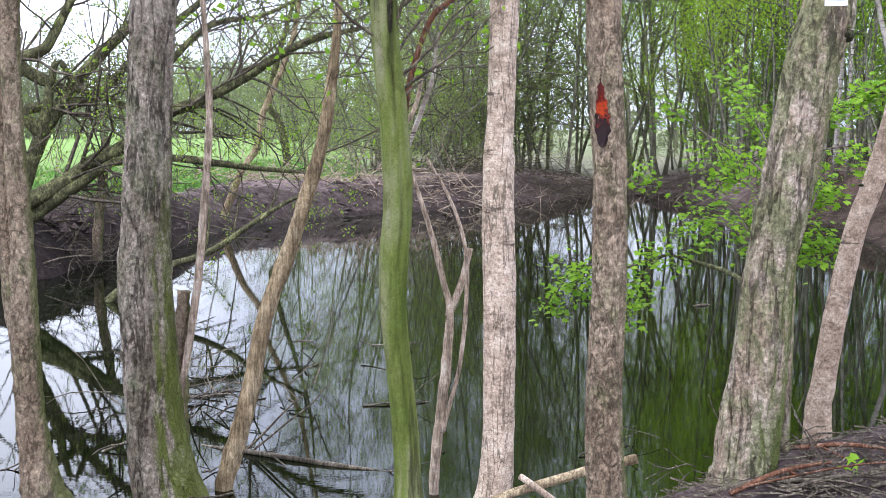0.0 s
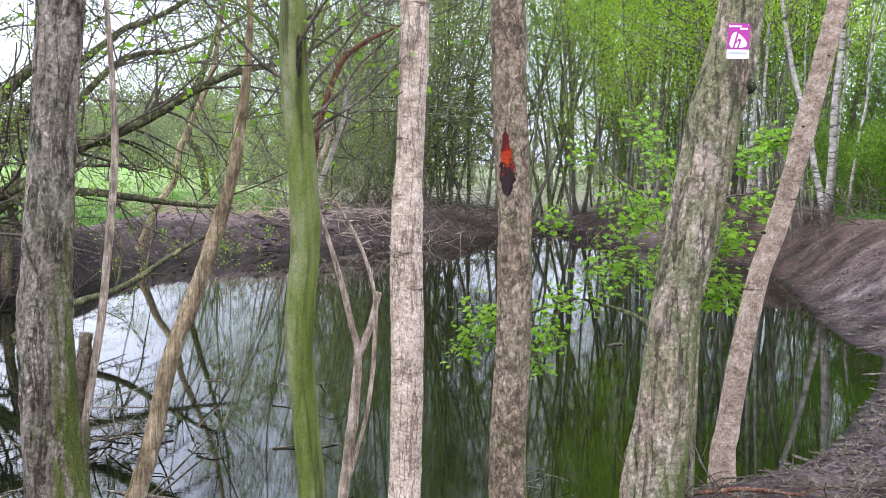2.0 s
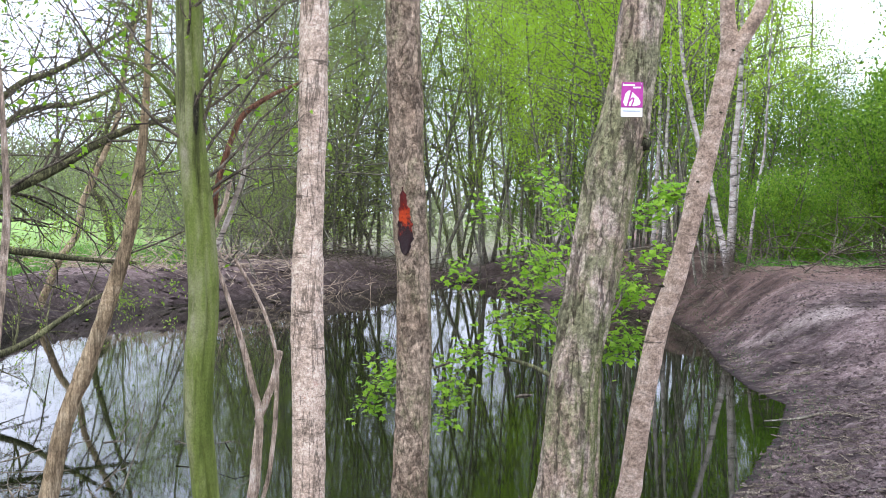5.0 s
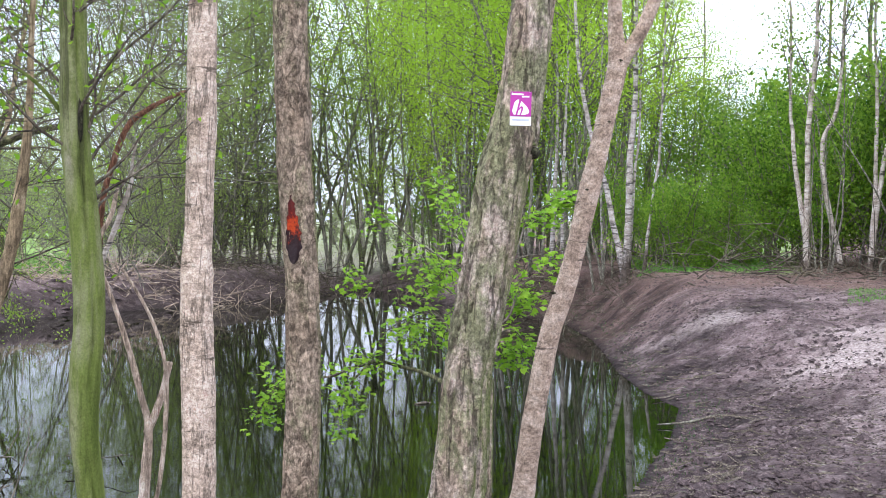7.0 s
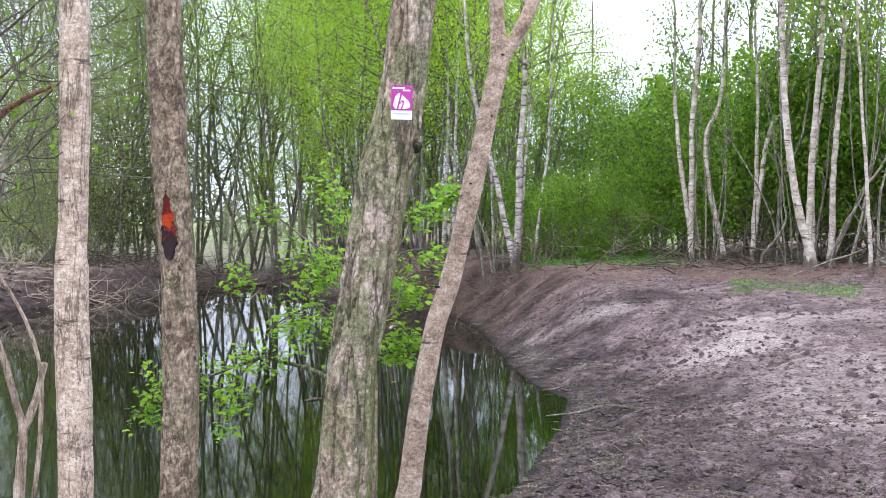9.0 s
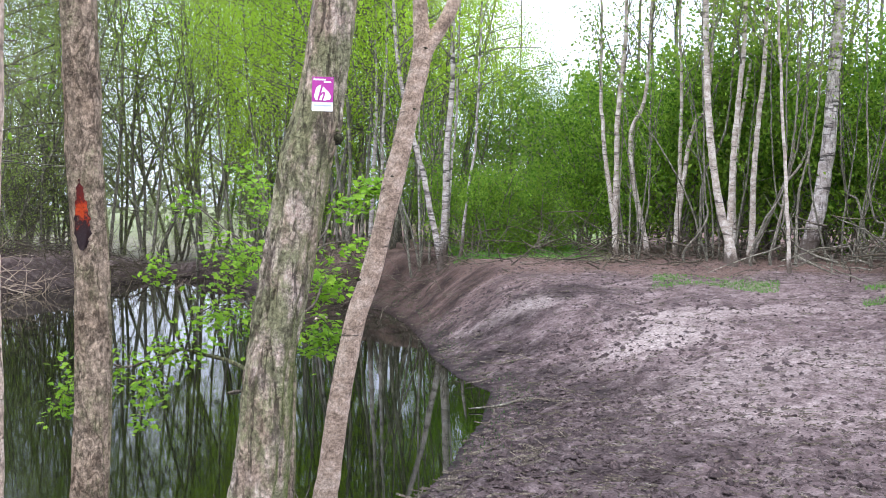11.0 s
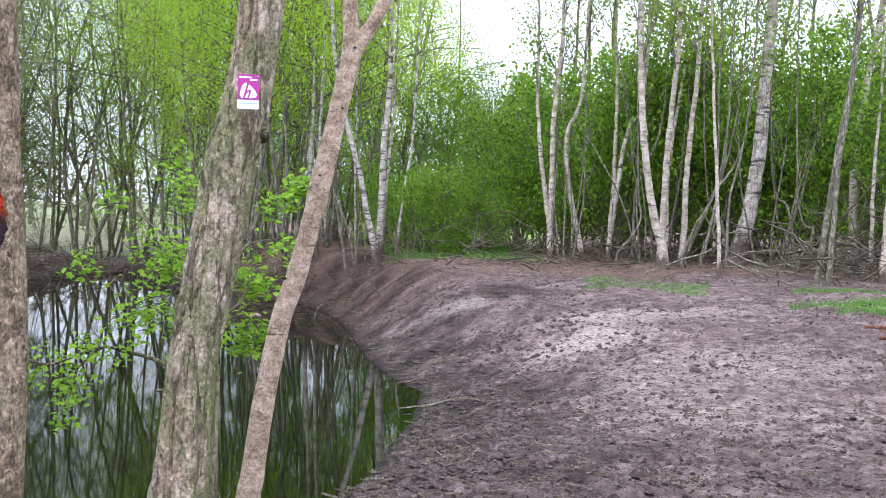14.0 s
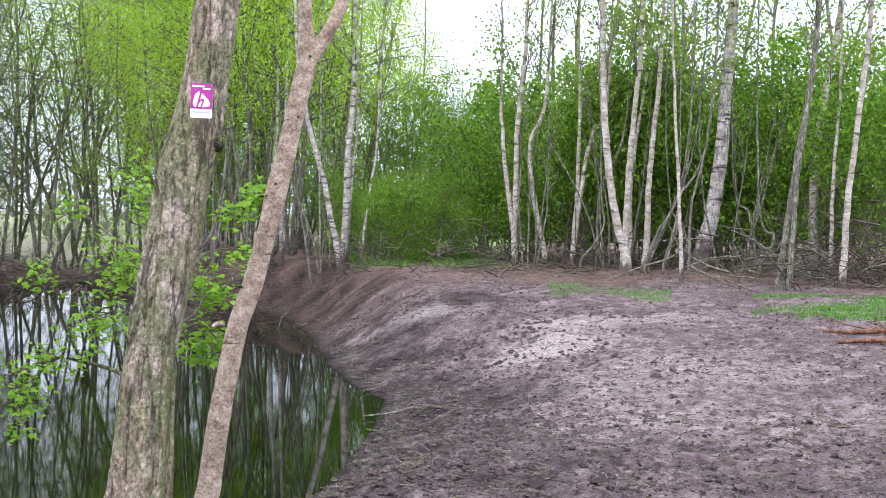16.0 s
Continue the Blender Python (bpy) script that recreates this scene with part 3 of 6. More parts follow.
churn = smooth((wavy(gx, gy, 0.8, 13) + 0.4) / 1.2) * smooth((g_az - 14) / 4) * (1 - np.clip(z_sand * 2.2, 0, 1)) * crumbly
z_wet_shade = np.where(gd < 0, 1.0, np.clip(np.maximum(1.0 - gd / 0.4, np.maximum(0.95 * band * (1 - 0.7 * np.clip(2 * z_sand, 0, 1)), 0.28 * churn)), 0, 1))
# left bank: wet peat plus the canopy's shade painted into the soil colour
z_wet_shade = np.where((gd > 0) & (g_az < -8) & (g_r < 20), np.maximum(z_wet_shade, 0.95 * smooth((0.9 + 1.7 * smooth((-12.5 - g_az) / 3) - gd) / 0.8)), z_wet_shade)
# far bank: darker towards the waterline
z_wet_shade = np.where((gd > 0) & (g_az < 13) & (g_r > 19), np.maximum(z_wet_shade, 0.75 * smooth((1.3 + 0.5 * wob - gd) / 0.8)), z_wet_shade)
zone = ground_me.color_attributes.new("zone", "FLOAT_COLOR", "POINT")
zone.data.foreach_set("color", np.stack([z_sand, z_grass, z_litter, z_wet_shade], -1).reshape(-1))

wx, wy = np.meshgrid(np.linspace(-9, 6.5, 32), np.linspace(4, 28, 48), indexing="ij")
wi = np.arange(wx.size).reshape(wx.shape)
water_me = mesh_of("water", np.stack([wx, wy, np.full(wx.shape, WATER)], -1).reshape(-1, 3),
                   np.stack([wi[:-1, :-1], wi[1:, :-1], wi[1:, 1:], wi[:-1, 1:]], -1).reshape(-1, 4).tolist(), M_WATER)
tagged(new("water", water_me), "still dark green pond water mirroring the trees and sky", "water", kind="structure")


# ---------- trees on the near bank ----------
def rough_bark(amp, ridges, seed, flaky=0.0, grooves=()):
    def f(pts, a):
        z = pts[:, 2:3]
        o = np.zeros((len(pts), len(a)))
        r = np.random.default_rng(seed)
        for k in range(9):
            m, g, ph = r.integers(1, ridges), r.uniform(2, 26), r.uniform(0, 6.28)
            o += np.sin(m * a[None, :] + g * z + ph + 1.2 * np.sin(5 * z + ph)) / 4.0
        for k in range(8):
            m, g, ph = r.integers(ridges // 2, 2 * ridges), r.uniform(15, 90), r.uniform(0, 6.28)
            o += 0.30 * np.sin(m * a[None, :] + g * z + ph + 2.0 * np.sin(0.37 * g * z + 3 * a[None, :] + ph))
        o += 0.25 * np.sin(2 * a[None, :] + 3.1 * z + seed)
        if flaky:
            j = r.normal(0, 1, o.shape)
            o += flaky * (j + 0.8 * np.roll(j, 1, 0) + 0.5 * np.roll(j, 2, 0))
        out = 1 + amp * o
        for a0, twist, depth, width in grooves:
            c = a0 + twist * (z - 1.2) + 0.10 * np.sin(7 * z + 5 * a0) + 0.05 * np.sin(23 * z + a0)
            gap = (a[None, :] - c + math.pi) % (2 * math.pi) - math.pi
            out = out - depth * np.exp(-(gap / width) ** 2) * (0.75 + 0.25 * np.sin(11 * z + 9 * a0))
        return out
    return f


def bank_tree(name, stems, mat, label, top, amp=0.05, ridges=14, sides=36, limbs=9, seed=1, limb_mat=None, group="", flaky=0.5, grooves=(), stem_mats=None):
    """A trunk that stands on the bank, with its stems, carried on upward, and bare limbs."""
    rng = np.random.default_rng(seed)
    foot = stems[0][0]
    place = (foot[0], foot[1], ground_z(foot[0], foot[1]))
    t = thing(name, place, label, "tree", group)
    for i, rows in enumerate(stems):
        rows = [tuple(r) for r in rows]
        if i == 0:
            x, y, z, r = rows[0]
            if z > place[2] - 0.1:
                rows.insert(0, (x, y, place[2] - 0.12, r * 1.25))
        x, y, z, r = rows[-1]
        lx, ly = (x - rows[-3][0]) / (z - rows[-3][2] + 1e-6), (y - rows[-3][1]) / (z - rows[-3][2] + 1e-6)
        if top:
            up = top - z
            rows += [(x + lx * up * 0.35, y + ly * up * 0.35, z + up * 0.4, r * 0.8), (x + lx * up * 0.5, y + ly * up * 0.5, top, r * 0.3)]
        s = spline(rows, 0.022)
        tb = Tubes()
        tb.add(s[:, :3], np.maximum(s[:, 3], 0.002), sides, rough_bark(amp, ridges, seed + i, flaky, grooves if i == 0 else ()))
        part("trunk" if i == 0 else "stem", tb.mesh(name + "_trunk", (stem_mats or {}).get(i, mat), place), t)
    if limbs and top:
        tb, tips = Tubes(), []
        up = s[s[:, 2] > 2.9]
        branch_out(rng, tb, up[:, :3], 0.5 * up[:, 3], limbs, 0.1, 1.7, 1.0, 1, tips)
        tagged(part("branchwork", tb.mesh(name + "_limbs", limb_mat or M_TWIG, place), t), kind="stuff")
    return t


TWIN_A = [(-1.544, 4.492, 0.14, 0.1019), (-1.561, 4.486, 0.214, 0.0815), (-1.59, 4.476, 0.481, 0.0544), (-1.598, 4.473, 0.812, 0.0521), (-1.596, 4.474, 1.138, 0.0453), (-1.607, 4.47, 1.459, 0.0385), (-1.61, 4.469, 1.776, 0.0351), (-1.608, 4.47, 2.088, 0.0385), (-1.599, 4.473, 2.497, 0.0362)]
TWIN_B = [(-1.618, 4.519, 0.716, 0.0343), (-1.644, 4.51, 0.894, 0.0389), (-1.664, 4.503, 1.2, 0.0343), (-1.665, 4.502, 1.565, 0.0298), (-1.676, 4.498, 1.882, 0.0275), (-1.69, 4.493, 2.338, 0.0252)]
BIG = [(-1.116, 4.73, 0.048, 0.1622), (-1.133, 4.726, 0.138, 0.1414), (-1.157, 4.72, 0.3, 0.1228), (-1.179, 4.715, 0.536, 0.1112), (-1.187, 4.713, 0.768, 0.1066), (-1.195, 4.711, 1.043, 0.1043), (-1.185, 4.713, 1.224, 0.0973), (-1.167, 4.718, 1.561, 0.0904), (-1.147, 4.723, 1.893, 0.0858), (-1.131, 4.727, 2.113, 0.0892), (-1.102, 4.734, 2.547, 0.0858)]
SAPLING = [(-1.122, 4.873, 0.403, 0.0131), (-1.075, 4.883, 0.641, 0.0155), (-1.022, 4.895, 0.973, 0.0167), (-0.992, 4.901, 1.255, 0.0167), (-0.961, 4.907, 1.628, 0.0155), (-0.962, 4.907, 1.858, 0.0131), (-0.975, 4.904, 2.131, 0.0107), (-1.004, 4.898, 2.579, 0.0083)]
STUB = [(-1.125, 4.923, 0.342, 0.0409), (-1.11, 4.927, 0.584, 0.0361), (-1.101, 4.929, 0.753, 0.0301), (-1.087, 4.932, 0.933, 0.0253)]
CURVED = [(-0.929, 4.862, 0.04, 0.0354), (-0.923, 4.863, 0.126, 0.0389), (-0.868, 4.873, 0.305, 0.0401), (-0.805, 4.884, 0.544, 0.0378), (-0.747, 4.893, 0.817, 0.0354), (-0.657, 4.906, 1.064, 0.033), (-0.559, 4.918, 1.346, 0.0295), (-0.488, 4.926, 1.602, 0.026), (-0.442, 4.93, 1.903, 0.0201), (-0.421, 4.932, 2.132, 0.0142), (-0.407, 4.933, 2.471, 0.0106)]
GREEN = [(-0.136, 4.448, 0.147, 0.0679), (-0.139, 4.448, 0.259, 0.0531), (-0.15, 4.448, 0.481, 0.0509), (-0.17, 4.447, 0.701, 0.0488), (-0.19, 4.446, 0.919, 0.0509), (-0.186, 4.446, 1.134, 0.0552), (-0.171, 4.447, 1.283, 0.0552), (-0.17, 4.447, 1.453, 0.0552), (-0.183, 4.446, 1.664, 0.0541), (-0.204, 4.445, 1.872, 0.0509), (-0.214, 4.445, 2.078, 0.0509), (-0.217, 4.445, 2.485, 0.0467)]
DEAD_A = [(-0.043, 4.78, 0.062, 0.0205), (-0.037, 4.78, 0.23, 0.0217), (-0.013, 4.78, 0.444, 0.0228), (0.012, 4.78, 0.656, 0.0205), (0.026, 4.78, 0.866, 0.016), (0.002, 4.78, 0.983, 0.0137), (-0.043, 4.78, 1.167, 0.0114), (-0.095, 4.779, 1.339, 0.0091), (-0.139, 4.778, 1.465, 0.0068)]
DEAD_B = [(-0.006, 4.76, 0.366, 0.0102), (0.022, 4.76, 0.472, 0.0091), (0.069, 4.76, 0.66, 0.0091), (0.095, 4.759, 0.939, 0.0091), (0.087, 4.759, 1.146, 0.0079), (0.026, 4.76, 1.328, 0.0068), (-0.064, 4.76, 1.487, 0.0057)]
DEAD_C = [(0.019, 4.8, 0.84, 0.0149), (0.05, 4.8, 0.91, 0.0149), (0.082, 4.799, 1.003, 0.0137), (0.11, 4.799, 1.119, 0.0126)]
DEAD_D = [(-0.209, 4.716, 1.06, 0.0079), (-0.179, 4.717, 1.377, 0.009), (-0.159, 4.717, 1.578, 0.0101), (-0.107, 4.719, 1.689, 0.009), (-0.081, 4.719, 1.8, 0.0068)]
DEAD_E = [(-0.111, 4.836, 1.395, 0.0092), (-0.152, 4.835, 1.468, 0.0103), (-0.138, 4.835, 1.536, 0.0103), (-0.107, 4.837, 1.615, 0.0103), (-0.062, 4.838, 1.74, 0.0103), (-0.035, 4.839, 1.819, 0.0092), (-0.03, 4.839, 1.898, 0.0069), (-0.01, 4.839, 1.989, 0.0046)]
DEAD_F = [(-0.153, 4.774, 1.38, 0.0079), (-0.153, 4.774, 1.537, 0.0102), (-0.14, 4.775, 1.738, 0.0113), (-0.104, 4.777, 1.883, 0.0113), (-0.042, 4.778, 2.04, 0.0113), (0.024, 4.78, 2.101, 0.0102), (0.113, 4.78, 2.153, 0.0079), (0.224, 4.777, 2.199, 0.0045)]
GREEN_SIDE = [(-0.222, 4.43, 1.839, 0.0084), (-0.198, 4.432, 1.907, 0.0084), (-0.157, 4.434, 2.031, 0.0073), (-0.106, 4.436, 2.176, 0.0063), (-0.065, 4.438, 2.289, 0.0052), (-0.034, 4.439, 2.454, 0.0031)]
GREEN_LEFT = [(-0.262, 4.477, 2.064, 0.0085), (-0.292, 4.475, 2.109, 0.0074), (-0.343, 4.47, 2.165, 0.0064), (-0.423, 4.462, 2.224, 0.0053), (-0.503, 4.452, 2.242, 0.0032)]
BIRCH = [(0.188, 4.476, 0.148, 0.0833), (0.195, 4.476, 0.204, 0.0705), (0.208, 4.475, 0.361, 0.062), (0.212, 4.475, 0.583, 0.0588), (0.214, 4.475, 0.803, 0.0609), (0.214, 4.475, 1.021, 0.0609), (0.21, 4.475, 1.237, 0.0609), (0.21, 4.475, 1.45, 0.0577), (0.219, 4.475, 1.662, 0.0502), (0.227, 4.474, 1.872, 0.0513), (0.233, 4.474, 2.079, 0.0534), (0.24, 4.474, 2.489, 0.0513)]
WOUND = [(0.515, 3.624, 0.404, 0.0698), (0.511, 3.624, 0.45, 0.0628), (0.501, 3.626, 0.594, 0.0585), (0.499, 3.626, 0.774, 0.0541), (0.506, 3.625, 0.953, 0.0541), (0.512, 3.624, 1.129, 0.0524), (0.513, 3.624, 1.304, 0.0524), (0.51, 3.624, 1.477, 0.0506), (0.502, 3.626, 1.649, 0.0524), (0.492, 3.627, 1.819, 0.0524), (0.487, 3.628, 1.987, 0.0524), (0.478, 3.629, 2.319, 0.0506)]
LEAN = [(1.121, 4.358, 0.258, 0.133), (1.13, 4.356, 0.324, 0.118), (1.138, 4.354, 0.412, 0.1137), (1.16, 4.348, 0.607, 0.1073), (1.185, 4.341, 0.822, 0.0987), (1.198, 4.338, 1.034, 0.0901), (1.229, 4.329, 1.243, 0.0912), (1.268, 4.318, 1.45, 0.0966), (1.301, 4.308, 1.654, 0.0966), (1.332, 4.292, 1.855, 0.094), (1.367, 4.285, 1.974, 0.092), (1.390, 4.285, 2.095, 0.0835), (1.421, 4.285, 2.294, 0.080), (1.469, 4.285, 2.647, 0.077), (1.62, 4.30, 3.8, 0.07), (1.75, 4.32, 5.6, 0.045), (1.8, 4.33, 7.5, 0.012)]
LEAN_SIDE = [(1.302, 4.433, 0.367, 0.0176), (1.303, 4.433, 0.521, 0.0187), (1.306, 4.432, 0.718, 0.0187), (1.31, 4.43, 0.892, 0.0165), (1.318, 4.428, 1.064, 0.0121)]
THIN = [(1.542, 4.79, 0.44, 0.052), (1.556, 4.785, 0.535, 0.0496), (1.579, 4.774, 0.726, 0.0472), (1.615, 4.763, 0.963, 0.0448), (1.662, 4.749, 1.2, 0.0437), (1.722, 4.73, 1.389, 0.0425), (1.768, 4.714, 1.578, 0.0401), (1.814, 4.698, 1.79, 0.0437), (1.846, 4.687, 1.931, 0.0401), (1.888, 4.672, 2.141, 0.0389), (1.924, 4.659, 2.316, 0.0401), (1.916, 4.662, 2.468, 0.0307), (1.913, 4.663, 2.632, 0.0283), (1.906, 4.665, 2.934, 0.026)]
THIN_FORK = [(1.915, 4.662, 2.286, 0.033), (1.959, 4.645, 2.362, 0.0307), (2.008, 4.626, 2.443, 0.0283), (2.058, 4.606, 2.559, 0.0271), (2.146, 4.569, 2.812, 0.0236)]
BIRCHES_A = [  # foot x, y; mid x, y, z; upper x, y, z; thickness
    (9.09, 15.65, 8.9, 15.75, 2.82, 8.87, 15.77, 3.67, 0.086),
    (9.06, 15.66, 9.06, 15.66, 2.82, 9.16, 15.61, 4.43, 0.112),
    (9.46, 15.43, 9.26, 15.55, 2.65, 9.48, 15.42, 3.59, 0.094),
    (9.83, 15.21, 9.87, 15.18, 2.83, 9.85, 15.19, 4.01, 0.077),
    (9.84, 15.2, 10.03, 15.08, 2.83, 10.23, 14.95, 3.5, 0.086),
    (9.33, 13.07, 9.13, 13.2, 2.17, 9.04, 13.26, 4.27, 0.137),
    (9.64, 13.59, 9.69, 13.55, 2.66, 9.77, 13.5, 4.21, 0.11),
    (10.52, 14.73, 10.55, 14.71, 2.4, 10.73, 14.59, 4.42, 0.077),
    (9.95, 13.53, 9.99, 13.5, 2.59, 10.09, 13.43, 4.22, 0.103)]
BIRCHES_B = [  # foot x, y; mid x, y, z; upper x, y, z; thickness
    (10.79, 14.57, 11.07, 14.36, 1.91, 11.45, 14.07, 3.04, 0.06),
    (9.41, 11.98, 9.36, 12.02, 2.29, 9.29, 12.07, 3.98, 0.058),
    (10.99, 14.42, 11.2, 14.26, 2.41, 11.25, 14.22, 3.41, 0.052),
    (10.77, 13.36, 10.93, 13.23, 2.13, 11.04, 13.14, 4.49, 0.276),
    (12.04, 12.48, 12.05, 12.48, 2.62, 12.28, 12.25, 4.62, 0.148),
    (11.41, 11.52, 11.42, 11.5, 2.33, 11.47, 11.45, 3.78, 0.061),
    (10.81, 10.69, 10.85, 10.65, 2.09, 10.99, 10.51, 4.24, 0.1)]
BROWN_STEMS = [  # foot x, y; mid x, y, z; upper x, y, z; thickness
    (10.01, 10.89, 10.12, 10.79, 2.28, 10.27, 10.65, 3.73, 0.084),
    (9.97, 10.67, 10.03, 10.62, 2.27, 10.2, 10.47, 4.1, 0.076),
    (10.13, 15.02, 10.18, 14.98, 2.15, 10.48, 14.78, 3.17, 0.06),
    (11.38, 12.92, 11.31, 12.98, 1.75, 11.15, 13.12, 2.45, 0.049)]
BIRCHES_C = [  # foot x, y; mid x, y, z; upper x, y, z; thickness
    (6.72, 16.88, 6.48, 16.97, 2.21, 6.13, 17.1, 3.76, 0.112),
    (6.89, 17.15, 6.95, 17.13, 2.3, 7.06, 17.09, 3.96, 0.14),
    (7.06, 16.83, 7.15, 16.79, 1.86, 7.28, 16.73, 3.24, 0.061),
    (6.89, 18.21, 6.88, 18.21, 1.6, 6.87, 18.22, 2.34, 0.055),
    (6.96, 17.19, 7.04, 17.16, 2.31, 7.13, 17.12, 3.62, 0.053),
    (6.45, 19.53, 6.49, 19.51, 2.09, 6.54, 19.5, 3.36, 0.098),
    (6.56, 19.22, 6.57, 19.21, 2.09, 6.63, 19.2, 4.29, 0.077),
    (6.18, 22.06, 6.35, 22.01, 2.47, 6.42, 21.99, 4.42, 0.098),
    (6.72, 26.51, 6.56, 26.55, 3.28, 6.47, 26.57, 5.21, 0.117)]
PALE_STEMS = [  # foot x, y; mid x, y, z; upper x, y, z; thickness
    (10.51, 14.25, 10.73, 14.09, 1.69, 11.08, 13.82, 3.17, 0.05),
    (9.62, 13.04, 9.75, 12.94, 1.5, 10.04, 12.73, 2.56, 0.038),
    (10.14, 12.8, 10.17, 12.77, 1.88, 10.36, 12.62, 3.24, 0.046),
    (9.93, 13.05, 10.02, 12.99, 1.43, 10.1, 12.93, 2.04, 0.039),
    (10.84, 13.62, 10.71, 13.72, 1.57, 10.54, 13.85, 2.38, 0.041),
    (9.33, 14.15, 9.58, 13.99, 1.56, 9.55, 14.01, 2.36, 0.04),
    (11.87, 13.56, 11.81, 13.61, 1.42, 11.7, 13.71, 2.16, 0.051),
    (10.95, 12.31, 11.08, 12.2, 1.45, 10.93, 12.33, 2.12, 0.047)]
OLD_TRUNK = [(-4.57, 12.384, 0.203, 0.107), (-4.477, 12.418, 0.617, 0.0944), (-4.38, 12.452, 1.09, 0.0818), (-4.205, 12.513, 1.561, 0.0755), (-3.947, 12.596, 2.004, 0.0692), (-3.634, 12.69, 2.391, 0.0629), (-3.346, 12.769, 2.692, 0.0535), (-2.905, 12.877, 3.234, 0.0378)]
OLD_ARCH = [(-4.36, 12.247, 0.835, 0.0744), (-4.243, 12.288, 0.908, 0.0806), (-3.972, 12.378, 1.061, 0.0806), (-3.696, 12.464, 1.264, 0.0806), (-3.388, 12.551, 1.426, 0.0744), (-2.956, 12.66, 1.763, 0.0682), (-2.608, 12.736, 1.912, 0.062), (-2.195, 12.813, 2.122, 0.0558), (-1.715, 12.887, 2.424, 0.0465), (-1.352, 12.93, 2.587, 0.0372), (-0.867, 12.971, 2.696, 0.0248)]
OLD_SIDE = [(-4.37, 12.456, 1.815, 0.0535), (-3.951, 12.595, 1.886, 0.0535), (-3.646, 12.687, 2.005, 0.0472), (-3.357, 12.766, 2.305, 0.0378), (-3.15, 12.819, 2.635, 0.0283)]
OLD_FORK = [(-4.014, 12.47, 2.321, 0.0312), (-3.835, 12.526, 2.06, 0.0375), (-3.592, 12.598, 1.973, 0.0375), (-3.345, 12.666, 1.866, 0.0312), (-2.923, 12.77, 1.704, 0.0219)]
OLD_LEVEL = [(-3.533, 12.303, 1.209, 0.0427), (-3.34, 12.357, 1.294, 0.0427), (-2.867, 12.475, 1.318, 0.0397), (-2.412, 12.571, 1.266, 0.0366), (-1.888, 12.66, 1.189, 0.0275), (-1.354, 12.728, 1.148, 0.0183)]
OLD_HIGH = [(-4.448, 12.534, 2.327, 0.0634), (-4.178, 12.627, 2.478, 0.0571), (-4.005, 12.683, 2.805, 0.0476), (-3.859, 12.728, 3.103, 0.0381), (-3.703, 12.774, 3.693, 0.0254)]
OLD_DIP = [(-2.971, 10.383, 0.097, 0.0412), (-2.866, 10.413, 0.193, 0.0386), (-2.685, 10.461, 0.313, 0.0361), (-2.444, 10.52, 0.406, 0.0335), (-2.201, 10.573, 0.475, 0.0309), (-2.003, 10.613, 0.572, 0.0283), (-1.752, 10.657, 0.746, 0.0232), (-1.449, 10.702, 0.935, 0.018), (-1.272, 10.725, 1.02, 0.0129)]
OLD_GREY = [(-2.92, 11.87, 2.38, 0.04), (-2.8, 12.0, 2.56, 0.04), (-2.57, 12.16, 2.79, 0.038), (-2.34, 12.2, 2.97, 0.034), (-2.14, 12.34, 3.06, 0.030), (-1.77, 12.4, 3.28, 0.024), (-1.2, 12.5, 3.7, 0.012)]
OLD_OLIVE = [(-2.87, 11.88, 1.94, 0.036), (-2.8, 11.9, 2.15, 0.036), (-2.6, 11.94, 2.4, 0.034), (-2.39, 11.99, 2.6, 0.032), (-2.17, 12.13, 2.71, 0.028), (-1.86, 12.19, 2.75, 0.024), (-1.47, 12.24, 2.93, 0.016), (-0.9, 12.3, 3.3, 0.008)]
BANK_LEAN = [(-3.42, 18.29, 0.2, 0.06), (-3.1, 18.2, 0.95, 0.055), (-2.85, 18.2, 1.33, 0.052), (-2.75, 18.2, 1.82, 0.048), (-2.58, 18.2, 2.21, 0.045), (-2.25, 18.2, 3.05, 0.038), (-2.07, 18.2, 4.1, 0.03)]
FIELD_TREE = [(-3.9, 30.0, 0.6, 0.11), (-3.92, 29.9, 0.92, 0.10), (-4.0, 29.9, 1.46, 0.10), (-4.14, 29.9, 1.92, 0.09), (-4.35, 29.9, 2.3, 0.085), (-4.1, 29.9, 3.4, 0.07), (-3.7, 29.9, 4.7, 0.05)]
STAKE = [(-3.767, 12.86, 0.454, 0.0575), (-3.719, 12.874, 0.884, 0.0543), (-3.674, 12.887, 1.251, 0.0511), (-3.643, 12.895, 1.526, 0.0479)]


bank_tree("twin_stem_tree", [TWIN_A, TWIN_B], M_WOUND, "slim grey-brown twin-stemmed tree on the pond bank", 6.5, 0.06, 8, 24, 6, 11)
bank_tree("alder_tree", [BIG], M_BIG, "thick upright tree with cracked lichen-grey bark and mossy foot", 8.0, 0.03, 16, 72, 8, 12, flaky=0.55, grooves=((4.2, 0.1, 0.10, 0.10), (4.75, -0.1, 0.08, 0.08), (5.3, 0.15, 0.10, 0.10), (3.7, 0.0, 0.10, 0.1)))
bank_tree("sapling", [SAPLING], M_DEAD, "thin bare grey-brown sapling beside a thick trunk", 4.5, 0.04, 6, 10, 6, 13)
bank_tree("stump", [STUB], M_WOUND, "broken weathered stump with a ragged top", 0, 0.12, 9, 18, 0, 14)
bank_tree("curved_tree", [CURVED], M_TAN, "curved tan bare-wooded stem leaning over the pond", 4.2, 0.07, 7, 18, 7, 15)
